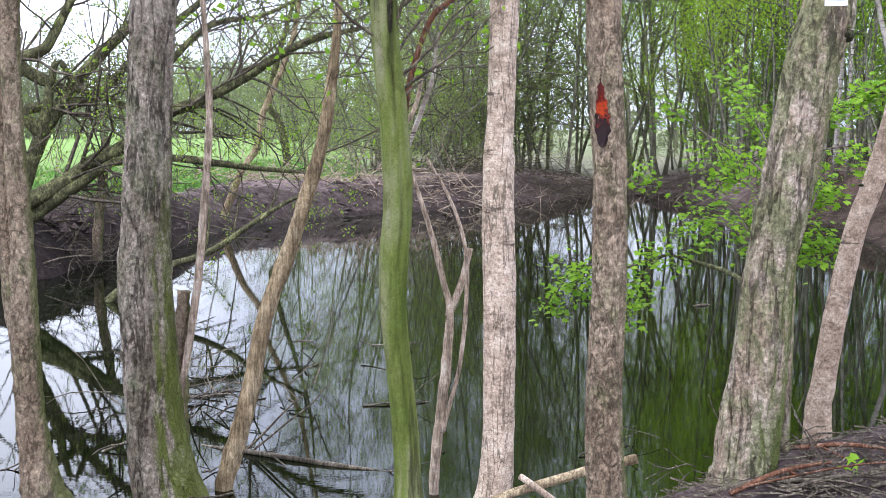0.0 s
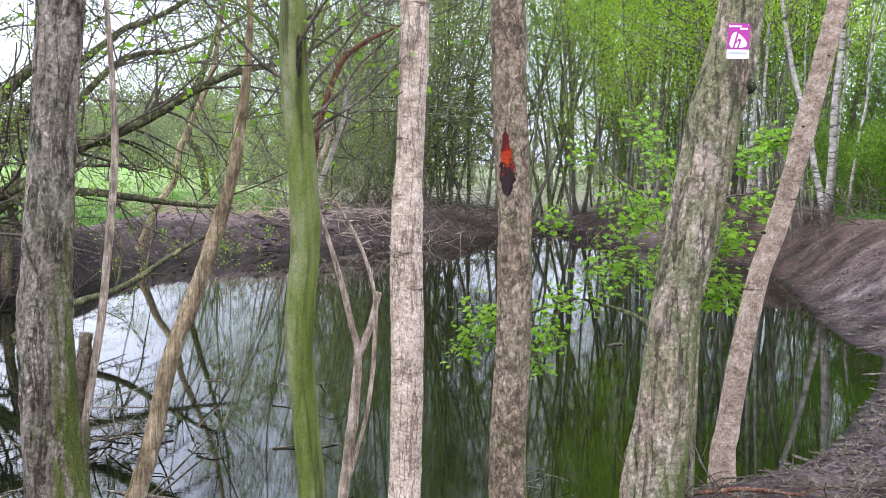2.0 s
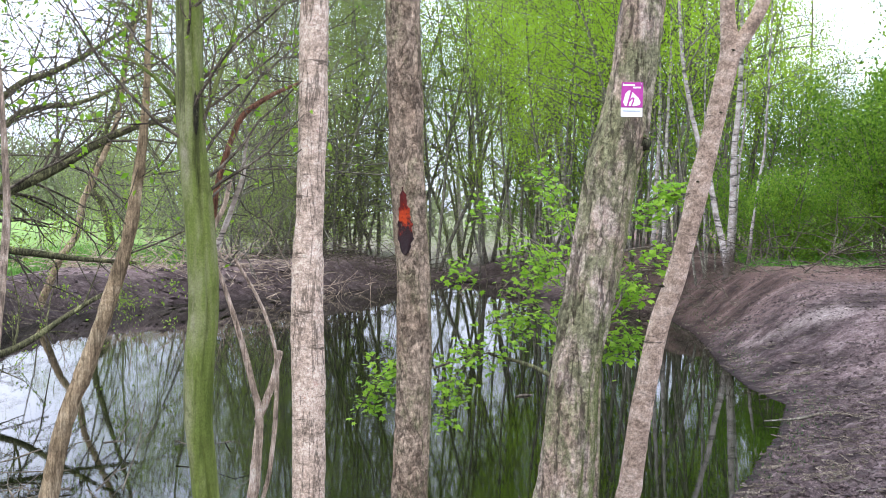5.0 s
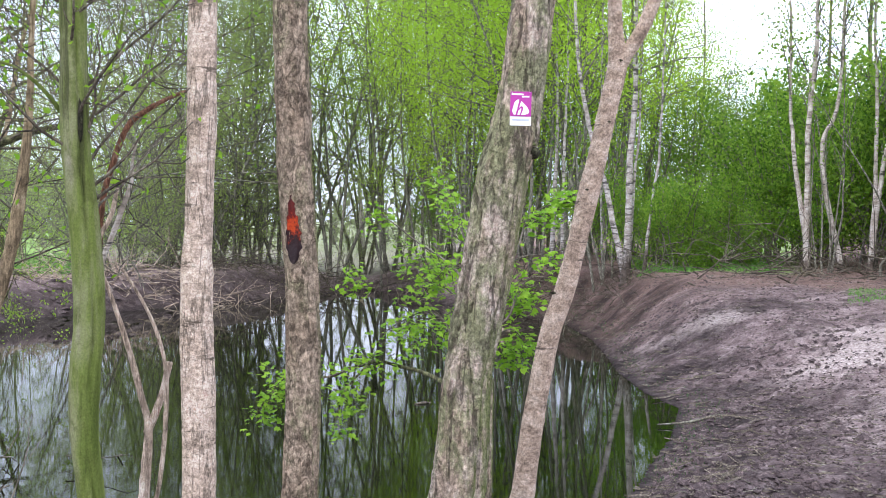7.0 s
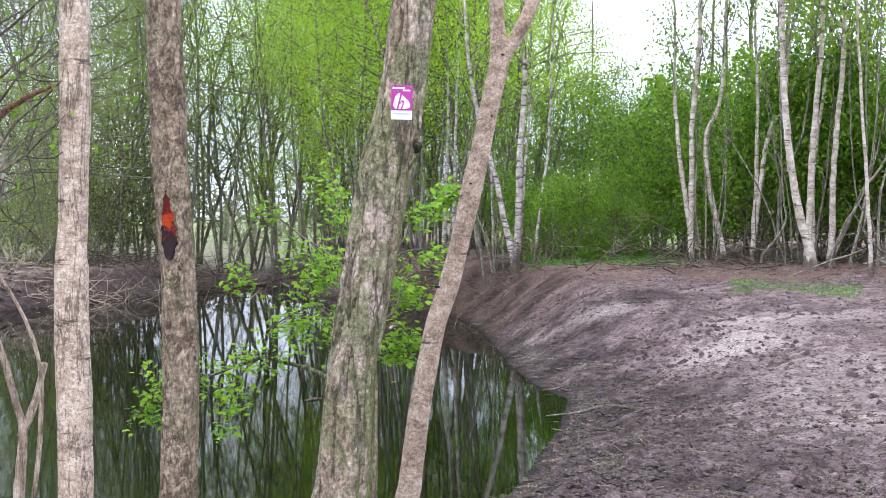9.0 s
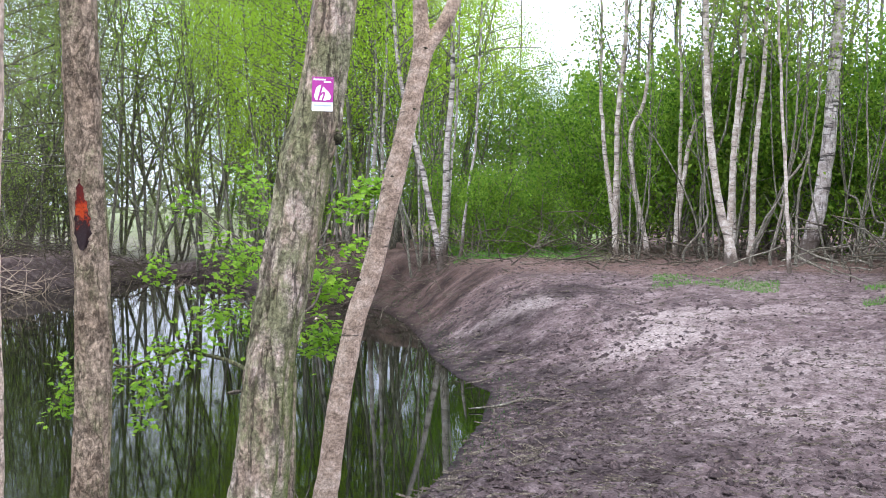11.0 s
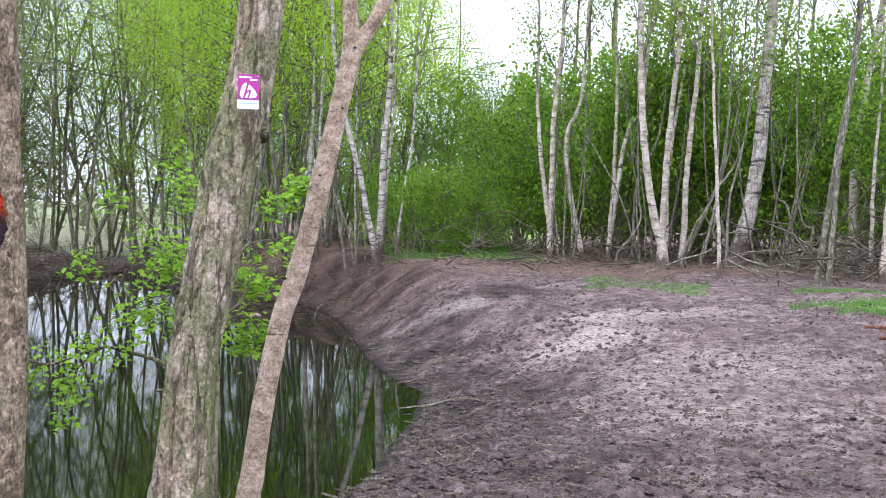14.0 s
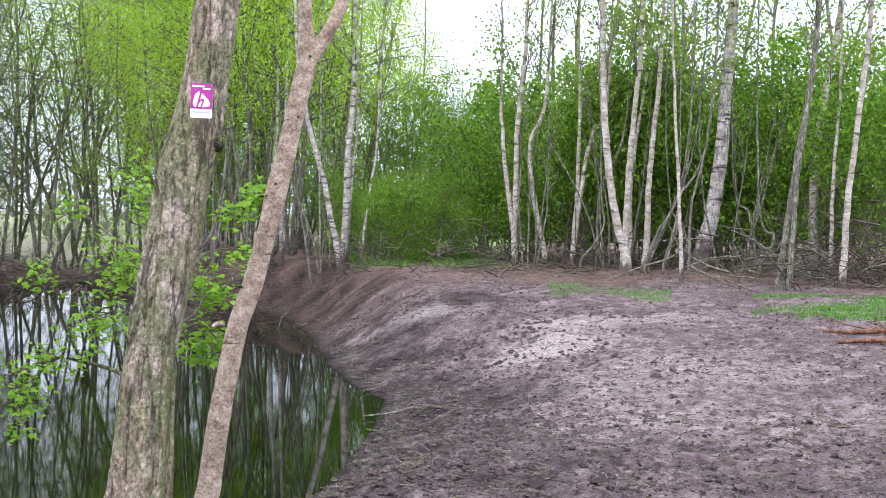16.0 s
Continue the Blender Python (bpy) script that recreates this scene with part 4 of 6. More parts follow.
green_tree = bank_tree("green_tree", [GREEN], M_GREEN, "smooth trunk coated in bright green algae with a cleft", 7.0, 0.02, 5, 56, 9, 16, M_LIMB, flaky=0.15, grooves=((4.95, -0.05, 0.30, 0.13), (4.1, 0.03, 0.10, 0.12)))
bank_tree("dead_sapling", [DEAD_A, DEAD_B, DEAD_C, DEAD_D, DEAD_E, DEAD_F], M_DEAD, "dead pale forked sapling with flaking bark", 0, 0.06, 6, 10, 0, 17, stem_mats={4: M_WBIRCH, 5: M_RUST})
bank_tree("birch_tree", [BIRCH], M_NBIRCH, "straight pale birch trunk with cracked bark and mossy foot", 8.0, 0.025, 12, 60, 8, 18, flaky=0.6, grooves=((4.5, 0.1, 0.07, 0.07), (5.1, -0.05, 0.06, 0.07), (4.0, 0.1, 0.08, 0.08)))
wound_tree = bank_tree("wounded_tree", [WOUND], M_WOUND, "upright brown-barked tree with a raw orange wound", 8.0, 0.025, 16, 64, 8, 19, flaky=0.8)
lean_tree = bank_tree("leaning_tree", [LEAN, LEAN_SIDE], M_LEAN, "thick leaning mossy grey tree carrying a trail marker", 0, 0.035, 14, 80, 0, 20, flaky=0.5, grooves=((4.15, 0.12, 0.10, 0.07), (4.6, -0.10, 0.09, 0.06), (5.1, 0.15, 0.09, 0.07), (5.6, 0.0, 0.08, 0.08), (3.7, 0.1, 0.1, 0.09)))
thin_tree = bank_tree("thin_leaning_tree", [THIN, THIN_FORK], M_THIN, "slim forked leaning birch with pinkish bark", 6.0, 0.025, 10, 28, 6, 21)


def knot(tree, at, size, mat, seed, name="knot", label="dark healed branch scar"):
    """A rough swelling or scar on a trunk."""
    bm = bmesh.new()
    bmesh.ops.create_icosphere(bm, subdivisions=3, radius=1.0)
    for v in bm.verts:
        k = 1 + 0.22 * noise.noise(v.co * 2.3 + Vector((seed, 0, 0))) + 0.10 * noise.noise(v.co * 6.0 + Vector((0, seed, 0)))
        v.co = Vector((v.co.x * size[0], v.co.y * size[1], v.co.z * size[2])) * k
    me = bpy.data.meshes.new(name)
    bm.to_mesh(me)
    bm.free()
    me.materials.append(mat)
    me.polygons.foreach_set("use_smooth", [True] * len(me.polygons))
    ob = part(name, me, tree, label)
    ob.location = Vector(at) - tree.location


knot(lean_tree, (1.425, 4.245, 1.925), (0.034, 0.03, 0.026), M_SCAR, 1)
knot(lean_tree, (1.40, 4.235, 1.955), (0.040, 0.03, 0.014), M_LEAN, 2, label="bark lip over a branch scar")
for k, (x, y, z, w) in enumerate(((1.80, 4.672, 1.80, 0.014), (1.665, 4.718, 1.372, 0.010), (1.925, 4.632, 2.33, 0.014), (1.60, 4.735, 0.95, 0.009), (1.88, 4.645, 2.08, 0.010))):
    knot(thin_tree, (x, y, z), (1.1 * w, w, 0.6 * w), M_SCAR, 10 + k)
# shade inside the cleft's hollow is a dark solid set in the groove
knot(green_tree, (-0.190, 4.402, 2.03), (0.010, 0.012, 0.075), M_SCAR, 21, "hollow", "dark lump for the shade in the hollow between fused stems")
for i, rows in enumerate((GREEN_SIDE, GREEN_LEFT)):
    s = spline(rows, 0.04)
    tb = Tubes()
    tb.add(s[:, :3], s[:, 3], 8, rough_bark(0.05, 4, 70 + i))
    part("limb", tb.mesh("green_limb", M_GREEN, tuple(green_tree.location)), green_tree)


# ---------- trees round the pond ----------
def grown(name, mats, rng, height, r0, stems=1, spread=0.1, limbs=14, limb_len=1.6, angle=0.9, lo=0.3, depth=1, leaf=0.05, per=6, lsp=0.10, droop=0.3, lift=0.04, bend=0.22, sides=7, drop=0.0, thin=0.0, keep=1.0):
    """Meshes of a grown tree with its foot at the origin: trunk, limbs, crown."""
    trunks, lb, tips = [], Tubes(), []
    for k in range(stems):
        tr = Tubes()
        a = rng.uniform(0, 2 * math.pi)
        way = np.array([math.cos(a) * spread, math.sin(a) * spread, 1.0])
        h = height * rng.uniform(0.75, 1.05) if stems > 1 else height
        off = 0.12 * math.sqrt(k)
        pts = wander(rng, (math.cos(a) * off, math.sin(a) * off, -0.15), way, h, 12, 0.13, 0.02)
        rr = r0 * (rng.uniform(0.6, 1.0) if stems > 1 else 1.0) * (1 - np.linspace(0, 1, 13)) ** 0.8 + 0.004
        s = spline(np.c_[pts, rr], h / 30)
        tr.add(s[:, :3], s[:, 3], sides)
        trunks.append(tr.mesh(name + "_trunk", mats[0]))
        branch_out(rng, lb, s[:, :3], s[:, 3], limbs, lo, limb_len, angle, depth, tips, 4, lift, bend)
        tips.append(s[-4:, :3])
    at = np.vstack([p for p in tips if rng.random() < keep])
    at = np.repeat(at, per, 0) + rng.normal(0, lsp, (len(at) * per, 3)) * np.repeat(rng.uniform(0.5, 1.3, (len(at), 1)), per, 0)
    if drop:
        at[:, 2] -= rng.random(len(at)) ** 2 * drop
    at = at[at[:, 2] > 0.05]
    if thin:
        at = at[rng.random(len(at)) < 1.35 - at[:, 2] / thin]
    return (trunks, lb.mesh(name + "_limbs", mats[1]), leaves_mesh(name + "_crown", at, leaf, mats[2], rng, 0, (0, 0, 0), droop) if per else None)


def stand(name, meshes, x, y, label, category="tree", group="", turn=0.0, size=1.0, lean=(0, 0)):
    t = thing(name, (x, y, ground_z(x, y) - 0.03), label, category, group)
    for me in meshes[0]:
        part("trunk" if len(meshes[0]) == 1 else "stem", me, t)
    for nm, me in zip(("branchwork", "crown"), meshes[1:]):
        if me:
            tagged(part(nm, me, t), kind="stuff")
    t.rotation_euler = (radians(lean[0]), radians(lean[1]), radians(turn))
    t.scale = (size, size, size)
    return t


def polar(az, d):
    return d * math.sin(radians(az)), d * math.cos(radians(az))



R = np.random.default_rng
BRIGHT = [grown("bright", (M_STEM, M_GREYT, M_LBRIGHT), R(100 + i), 12.5, 0.038, 3, 0.14, 26, 2.5, 0.95, 0.24, 1, 0.047, 22, 0.28, 0.8, 0.0, 0.34, drop=0.7, thin=18.0, keep=0.72) for i in range(3)]
BUSH = [grown("bush", (M_GREYT, M_GREYT, (M_LDARK, M_LMID, M_LDARK)[i]), R(200 + i), 4.2, 0.022, 5, 0.28, 13, 1.3, 0.9, 0.12, 1, 0.088, 6, 0.17, 0.2, 0.02, 0.3, keep=0.75) for i in range(3)]
GBUSH = [grown("green_bush", (M_GREYT, M_GREYT, M_LMID), R(250 + i), 5.5, 0.035, 5, 0.26, 14, 1.5, 0.9, 0.06, 1, 0.060, 9, 0.20, 0.3, 0.01, 0.3, keep=0.8) for i in range(2)]
TALL = [grown("tall", (M_GREYT, M_GREYT, M_LBIRCH), R(270 + i), 9.0, 0.06, 2, 0.10, 16, 1.8, 0.8, 0.24, 1, 0.055, 5, 0.20, 0.4, 0.03, keep=0.55) for i in range(2)]
LOW = [grown("low_bush", (M_GREYT, M_GREYT, M_LMID), R(300 + i), 1.8, 0.012, 7, 0.45, 7, 0.7, 0.8, 0.05, 1, 0.050, 6, 0.11, 0.2) for i in range(2)]
PALE = [grown("pale", (M_GREYT, M_GREYT, M_LPALE), R(400 + i), 9.0, 0.040, 3, 0.36, 26, 2.4, 1.0, 0.05, 1, 0.050, 6, 0.26, 0.4, 0.02, 0.45) for i in range(3)]
WILLOW = [grown("willow", (M_GREYT, M_GREYT, M_LWILLOW), R(420 + i), 9.5, 0.05, 3, 0.26, 26, 2.6, 1.0, 0.06, 1, 0.052, 11, 0.30, 0.5, 0.0, 0.42, keep=0.85) for i in range(2)]
FAN = [grown("fan", (M_GREYT, M_GREYT, M_LPALE), R(450 + i), 10.5, 0.045, 3, 0.26, 22, 2.6, 0.75, 0.16, 1, 0.048, 6, 0.26, 0.4, 0.05, 0.34) for i in range(3)]
BARE = [grown("slender", (M_STEM, M_GREYT, M_LPALE), R(500 + i), 13.0, 0.032, 1, 0.10, 22, 1.8, 0.8, 0.2, 1, 0.050, 5, 0.20, 0.3, 0.03, 0.3) for i in range(4)]
CLUMP = [grown("stems", (M_GREYT, M_GREYT, M_LDARK), R(550 + i), 4.2, 0.020, 5, 0.15, 5, 0.9, 0.5, 0.35, 1, 0.06, 1, 0.1, 0.2, 0.06, 0.25) for i in range(3)]


def scatter(name, kinds, places, label, category="tree", group="", seed=0, size=(0.85, 1.15)):
    r = R(seed)
    for az, d in places:
        x, y = polar(az, d)
        stand(name, kinds[r.integers(len(kinds))], x, y, label, category, group, r.uniform(0, 360), r.uniform(*size))


# far bank thicket, from the open field round to the corner of the pond
scatter("willow_tree", PALE, [(-6.5, 31), (-4.2, 28), (-2.6, 26.5), (-1.2, 28.5), (-0.2, 26), (-3.4, 25), (-1.8, 24.6), (0.3, 25), (-8.5, 44), (-12, 55)],
        "grey multi-stemmed willow with sparse pale spring leaves", group="willows on the far bank", seed=1, size=(0.5, 0.72))
scatter("willow_tree", PALE, [(0.9, 27), (1.8, 28.5), (2.8, 27.5), (3.8, 29.5), (1.6, 33), (0.2, 31)],
        "grey multi-stemmed willow with sparse pale spring leaves", group="willows on the far bank", seed=11, size=(0.85, 1.05))
scatter("willow_tree", WILLOW, [(-3.4, 29.5), (-1.4, 31), (-0.2, 28), (1.0, 30.5), (2.1, 28.5), (3.1, 31), (4.2, 29), (13.0, 33), (-6.5, 36)],
        "dense grey-green willow with drooping twigs behind the pond", group="dense willows behind the pond", seed=13, size=(0.85, 1.05))
scatter("willow_bush", PALE, [(6.3, 28.5), (8.3, 28.5), (9.3, 30), (11.5, 27.5)],
        "grey-green willow bush behind the pond's corner", "bush", "willow bushes behind the pond", seed=31, size=(0.26, 0.38))
scatter("slender_tree", BARE, [(5.9, 28), (7.8, 27.5), (10.0, 27), (12.1, 28), (12.7, 26), (13.9, 24.5), (14.6, 27), (15.3, 23.5), (16.8, 22.5), (17.5, 25), (18.3, 21.5), (19, 24.5), (20.2, 22)],
        "slender grey upright tree with a thin spring crown", group="slender trees behind the pond", seed=2)
scatter("slender_tree", BARE, [(-10.5, 31), (-4.6, 33), (-0.8, 33)],
        "slender grey upright tree with a thin spring crown", group="slender trees behind the pond", seed=21, size=(0.45, 0.65))
scatter("fan_tree", FAN, [(5.0, 29.5), (6.4, 31), (7.6, 28), (8.8, 30), (10.4, 28.5), (13.2, 29)],
        "dark grey tree with fanning stems and few leaves", group="fanning trees behind the pond", seed=22, size=(0.85, 1.1))
scatter("hazel_tree", BRIGHT, [(10.2, 28.5), (12.0, 26), (13.8, 23.5), (15.6, 22), (17.4, 21), (19.2, 21.5), (21.0, 22.5), (22.6, 24), (24.0, 28), (18, 29), (9.2, 33), (11.2, 31.5), (14.2, 30), (16.2, 28), (13.0, 28.2), (15.0, 25.5), (17.0, 24.2), (19.8, 25.5), (20.4, 28)],
        "tree with bright yellow-green spring foliage", group="bright trees behind the clearing", seed=3)
scatter("green_bush", GBUSH, [(22.2, 24), (23.6, 25.5), (24.8, 24), (26, 25), (27.2, 24.2), (28.4, 25), (19.5, 26), (17, 25.5), (12.6, 31), (14.4, 29), (16.2, 30.5), (18.4, 29.5), (20.6, 30), (22, 29), (15.6, 33)],
        "bright green bush closing the end of the clearing", "bush", "green bushes at the clearing's end", seed=7, size=(0.55, 0.8))
scatter("hazel_bush", BUSH, [(28.2, 22), (29.2, 20.5), (31, 19.8), (32.3, 19.4), (33.6, 19.8), (35, 19.2), (36.4, 19.4), (37.8, 19), (39.2, 19), (40.6, 18.8), (42, 18.6), (43.4, 18.2), (44.8, 17.8), (46.2, 17.4), (47.8, 17), (36, 22.5), (42, 22), (30, 23.5), (33, 22.5), (35.5, 24.5), (38.5, 22), (44.5, 20.5), (29.4, 25.5), (31.5, 25), (34, 26), (37, 25.5), (40, 24.5), (43, 24), (46, 20.5), (48.5, 19.5), (30.6, 21.6), (41, 20.6)],
        "dense dark green hazel bush at the wood's edge", "bush", "hazel bushes behind the birches", seed=5, size=(0.66, 0.98))
scatter("wood_tree", TALL, [(30.4, 25), (33.4, 24), (36.6, 22), (39.6, 23), (42.6, 22), (46, 22)],
        "tall wood-edge tree with thin green spring crown", group="tall trees at the wood's edge", seed=8)
scatter("low_bush", LOW, [(22.6, 18.6), (23.5, 18.9), (24.4, 18.6), (25.3, 19.2), (26.2, 19.8), (27.1, 20.4), (24.0, 20.4)], "low bright green bush at the clearing's end", "bush", "low bushes at the clearing's end", seed=6, size=(0.7, 1.0))


scatter("hazel_clump", CLUMP, [(31, 17.6), (35.0, 17.3), (40.4, 16.8), (20.8, 19)],
        "clump of thin bare grey hazel stems", "bush", "bare stem clumps at the wood's edge", seed=12, size=(0.75, 1.1))


# single birches round the clearing
def clearing_birch(row, mat, label, seed, leaf_mat_, group, leaves=4):
    x0, y0, x1, y1, z1, x2, y2, z2, w = row
    rng = R(seed)
    z0 = ground_z(x0, y0)
    t = thing("birch_tree", (x0, y0, z0), label, "tree", group)
    top = max(z2 + 2.5, 7.0)
    up = min(1.0, (top - z2) / (z2 - z1 + 1e-6))
    rows = [(x0, y0, z0 - 0.35, w * 0.75), (x0, y0, z0 - 0.02, w * 0.62), (x0, y0, z0 + 0.16, w * 0.46), (x1, y1, z1, w * 0.36), (x2, y2, z2, w * 0.27),
            (x2 + 0.4 * up * (x2 - x1), y2 + 0.4 * up * (y2 - y1), top, 0.008)]
    s = spline(rows, 0.09)
    s[2:, :2] += np.cumsum(rng.normal(0, 0.004, (len(s) - 2, 2)), 0)
    tb, lb, tips = Tubes(), Tubes(), []
    tb.add(s[:, :3], np.maximum(s[:, 3], 0.004), 12, rough_bark(0.05, 6, seed))
    part("trunk", tb.mesh("birch_trunk", mat, (x0, y0, z0)), t)
    branch_out(rng, lb, s[:, :3], s[:, 3], 15, 0.42, 1.3, 0.65, 1, tips, 4, 0.05)
    tagged(part("branchwork", lb.mesh("birch_branchwork", M_GREYT, (x0, y0, z0)), t), kind="stuff")
    at = np.repeat(np.vstack(tips), leaves, 0)
    tagged(part("crown", leaves_mesh("birch_crown", at + rng.normal(0, 0.13, at.shape), 0.05, leaf_mat_, rng, 0, (x0, y0, z0), 0.6), t), kind="stuff")


for k, row in enumerate(BIRCHES_A + BIRCHES_B):
    clearing_birch(row, M_OLDBIRCH if row[8] > 0.2 else M_WBIRCH, "thick leaning white birch with dark rugged foot" if row[8] > 0.2 else "slender white birch at the clearing's edge", 700 + k, M_LBIRCH, "white birches at the clearing")
for k, row in enumerate(BROWN_STEMS):
    clearing_birch(row, M_GREYT, "slim brown bare-stemmed tree at the clearing", 740 + k, M_LBIRCH, "brown stems at the clearing")
for k, row in enumerate(PALE_STEMS):
    clearing_birch(row, M_STEM, "thin crooked pale stem among the birches", 780 + k, M_LBIRCH, "pale stems at the clearing", 2)
for k, row in enumerate(BIRCHES_C):
    clearing_birch(row, M_CBIRCH, "slender birch with black-marked white bark by the pond", 760 + k, M_LBRIGHT, "birches by the pond")


# far woods closing the distance
def far_woods():
    rng = R(900)
    tb, at, left = Tubes(), [], []
    for k in range(460):
        az = rng.uniform(-30, -5) if k % 2 else rng.uniform(-6, 60)
        if -6 < az < 26 and rng.random() < (0.8 if az < 13 else 0.55):
            continue
        d = rng.uniform(150, 200) if az < -6 else rng.uniform(48, 80)
        x, y = polar(az, d)
        h = rng.uniform(7, 11) * (1.0 if az < -6 else 0.6 if az > 26 else 0.4 if az > 13 else 0.32)
        pts = wander(rng, (x, y, 0.5), (rng.normal(0, 0.06), rng.normal(0, 0.06), 1), h, 4, 0.1)
        tb.add(pts, np.linspace(0.16, 0.04, 5), 4)
        n = 190 if az > -6 else 320
        hh = rng.uniform(0.15, 1.05, n)
        c = np.stack([np.interp(hh, np.linspace(0, 1, 5), pts[:, k]) for k in range(3)], -1)
        (at if az > -6 else left).append(c + rng.normal(0, 1, (n, 3)) * np.array([1.6, 1.6, 0.6]))
    ob = tagged(new("far_woods", tb.mesh("far_trunks", M_GREYT)), "distant grey-green wood beyond field and thicket", "woods", kind="stuff")
    part("foliage", leaves_mesh("far_foliage", np.vstack(at), 0.36, M_LFAR, rng), ob)["kind"] = "stuff"
    part("foliage", leaves_mesh("far_foliage", np.vstack(left), 0.46, M_LFAR, rng), ob)["kind"] = "stuff"


far_woods()


# ---------- the old spreading tree over the water ----------
def old_tree():
    rng = R(31)
    x, y = OLD_TRUNK[0][:2]
    place = (x, y, ground_z(x, y))
    t = thing("spreading_tree", place, "old spreading tree with mossy dark arching limbs over water", "tree")
    lb, tips = Tubes(), []
    for i, rows in enumerate((OLD_TRUNK, OLD_ARCH, OLD_SIDE, OLD_FORK, OLD_LEVEL, OLD_HIGH, OLD_GREY, OLD_OLIVE)):
        rows = [tuple(r) for r in rows]
        if i == 0:
            rows.insert(0, (x, y, place[2] - 0.15, rows[0][3] * 1.3))
        if i in (1, 4):
            rows.insert(0, OLD_TRUNK[1])
        if i in (2, 3, 5):
            rows.insert(0, OLD_TRUNK[3] if i != 5 else OLD_TRUNK[4])
        if i > 5:
            rows.insert(0, min(OLD_TRUNK + OLD_ARCH + OLD_SIDE + OLD_HIGH, key=lambda q: math.dist(q[:3], rows[0][:3])))
        s = spline(rows, 0.06)
        tb = Tubes()
        tb.add(s[:, :3], s[:, 3], 12, rough_bark(0.08, 6, 40 + i))
        part("trunk" if i == 0 else "limb", tb.mesh("old_limb", M_LIMB, place), t)
        branch_out(rng, lb, s[:, :3], 0.5 * s[:, 3], (12, 26, 10, 12, 18, 14, 16, 20)[i], 0.15, 1.9, 0.85, 2, tips, 4, (0.03, -0.01, 0.03, 0.0, -0.01, 0.03, 0.02, 0.0)[i], 0.36, 0.6)
    tagged(part("branchwork", lb.mesh("old_twigs", M_TWIG, place), t), kind="stuff")
    at = np.vstack(tips)
    at = np.repeat(at[rng.random(len(at)) < 0.28], 4, 0)
    tagged(part("crown", leaves_mesh("old_leaves", at + rng.normal(0, 0.035, at.shape), 0.032, M_LBIRCH, rng, 0, place), t), kind="stuff")
    # a broken bough dips into the water
    b = thing("fallen_bough", OLD_DIP[0][:3], "bare olive bough dipping into the pond", "branch")
    s = spline(OLD_DIP, 0.05)
    tb = Tubes()
    tb.add(s[:, :3], s[:, 3], 10, rough_bark(0.06, 5, 50))
    part("bough", tb.mesh("dip_bough", M_LIMB, OLD_DIP[0][:3]), b)
    lb = Tubes()
    branch_out(rng, lb, s[:, :3], s[:, 3], 8, 0.3, 0.8, 0.9, 1, [], 4)
    tagged(part("branchwork", lb.mesh("dip_twigs", M_LIMB, OLD_DIP[0][:3]), b), kind="stuff")


old_tree()
bank_tree("bank_sapling", [BANK_LEAN], M_TAN, "thin tan leaning tree on the far bank", 7.0, 0.05, 6, 12, 26, 58)
bank_tree("field_tree", [FIELD_TREE], M_LIMB, "small crooked mossy tree at the field's edge", 7.5, 0.05, 6, 12, 30, 59)
s = spline(STAKE, 0.04)
tb = Tubes()
tb.add(np.vstack([[s[0, 0], s[0, 1], 0.2], s[:, :3]]), np.r_[s[0, 3], s[:, 3]], 10, rough_bark(0.12, 5, 60))
tagged(new("stake", tb.mesh("stake", M_WOUND)), "weathered broken wooden stake on the bank", "stake")


# ---------- twigs hanging in front of the pond ----------
def twigs_on(tree_rows, name, label, seed, count, length, lo, leaves, mat=None, leaf=0.035):
    rng = R(seed)
    s = spline(tree_rows, 0.05)
    lb, tips = Tubes(), []
    branch_out(rng, lb, s[:, :3], s[:, 3] * 0.22, count, lo, length, 1.0, 1, tips, 4, 0.04, 0.35, 0.55)
    place = tuple(s[len(s) // 2, :3])
    t = thing(name, place, label, "branches")
    tagged(part("branchwork", lb.mesh(name + "_wood", mat or M_TWIG, place), t), kind="stuff")
    if leaves:
        at = np.vstack(tips)
        at = at[rng.random(len(at)) < leaves]
        tagged(part("foliage", leaves_mesh(name + "_leaves", at + rng.normal(0, 0.02, at.shape), leaf, M_LMAPLE, rng, 0, place), t), kind="stuff")


twigs_on(GREEN[7:], "bare_twigs", "thin dark twigs springing from the green trunk", 61, 16, 0.9, 0.1, 0.35)
twigs_on(CURVED[6:], "budding_twigs", "fine budding twigs on the curved stem", 62, 14, 0.8, 0.1, 0.4)
twigs_on(SAPLING[4:], "sapling_twigs", "fine twigs on the thin sapling", 63, 16, 0.8, 0.05, 0.3)
twigs_on([(-0.10, 5.1, 1.45, 0.02), (-0.02, 5.15, 1.9, 0.018), (0.03, 5.2, 2.35, 0.015), (0.06, 5.25, 2.8, 0.010)], "dead_twigs", "fine dry twigs behind the dead sapling", 68, 60, 0.8, 0.0, 0.12, M_GREYT)
twigs_on([(-0.55, 6.2, 1.9, 0.02), (-0.35, 6.3, 2.3, 0.016), (-0.1, 6.4, 2.6, 0.012), (0.25, 6.5, 2.75, 0.008)], "hanging_twigs", "fine budding twigs hanging from the bank trees", 69, 30, 1.0, 0.0, 0.3)
twigs_on([(-1.1, 4.9, 2.6, 0.02), (-0.9, 5.0, 2.7, 0.016), (-0.6, 5.1, 2.75, 0.012), (-0.3, 5.15, 2.7, 0.006)], "hanging_twigs", "fine budding twigs hanging from the bank trees", 66, 40, 1.0, 0.0, 0.3)
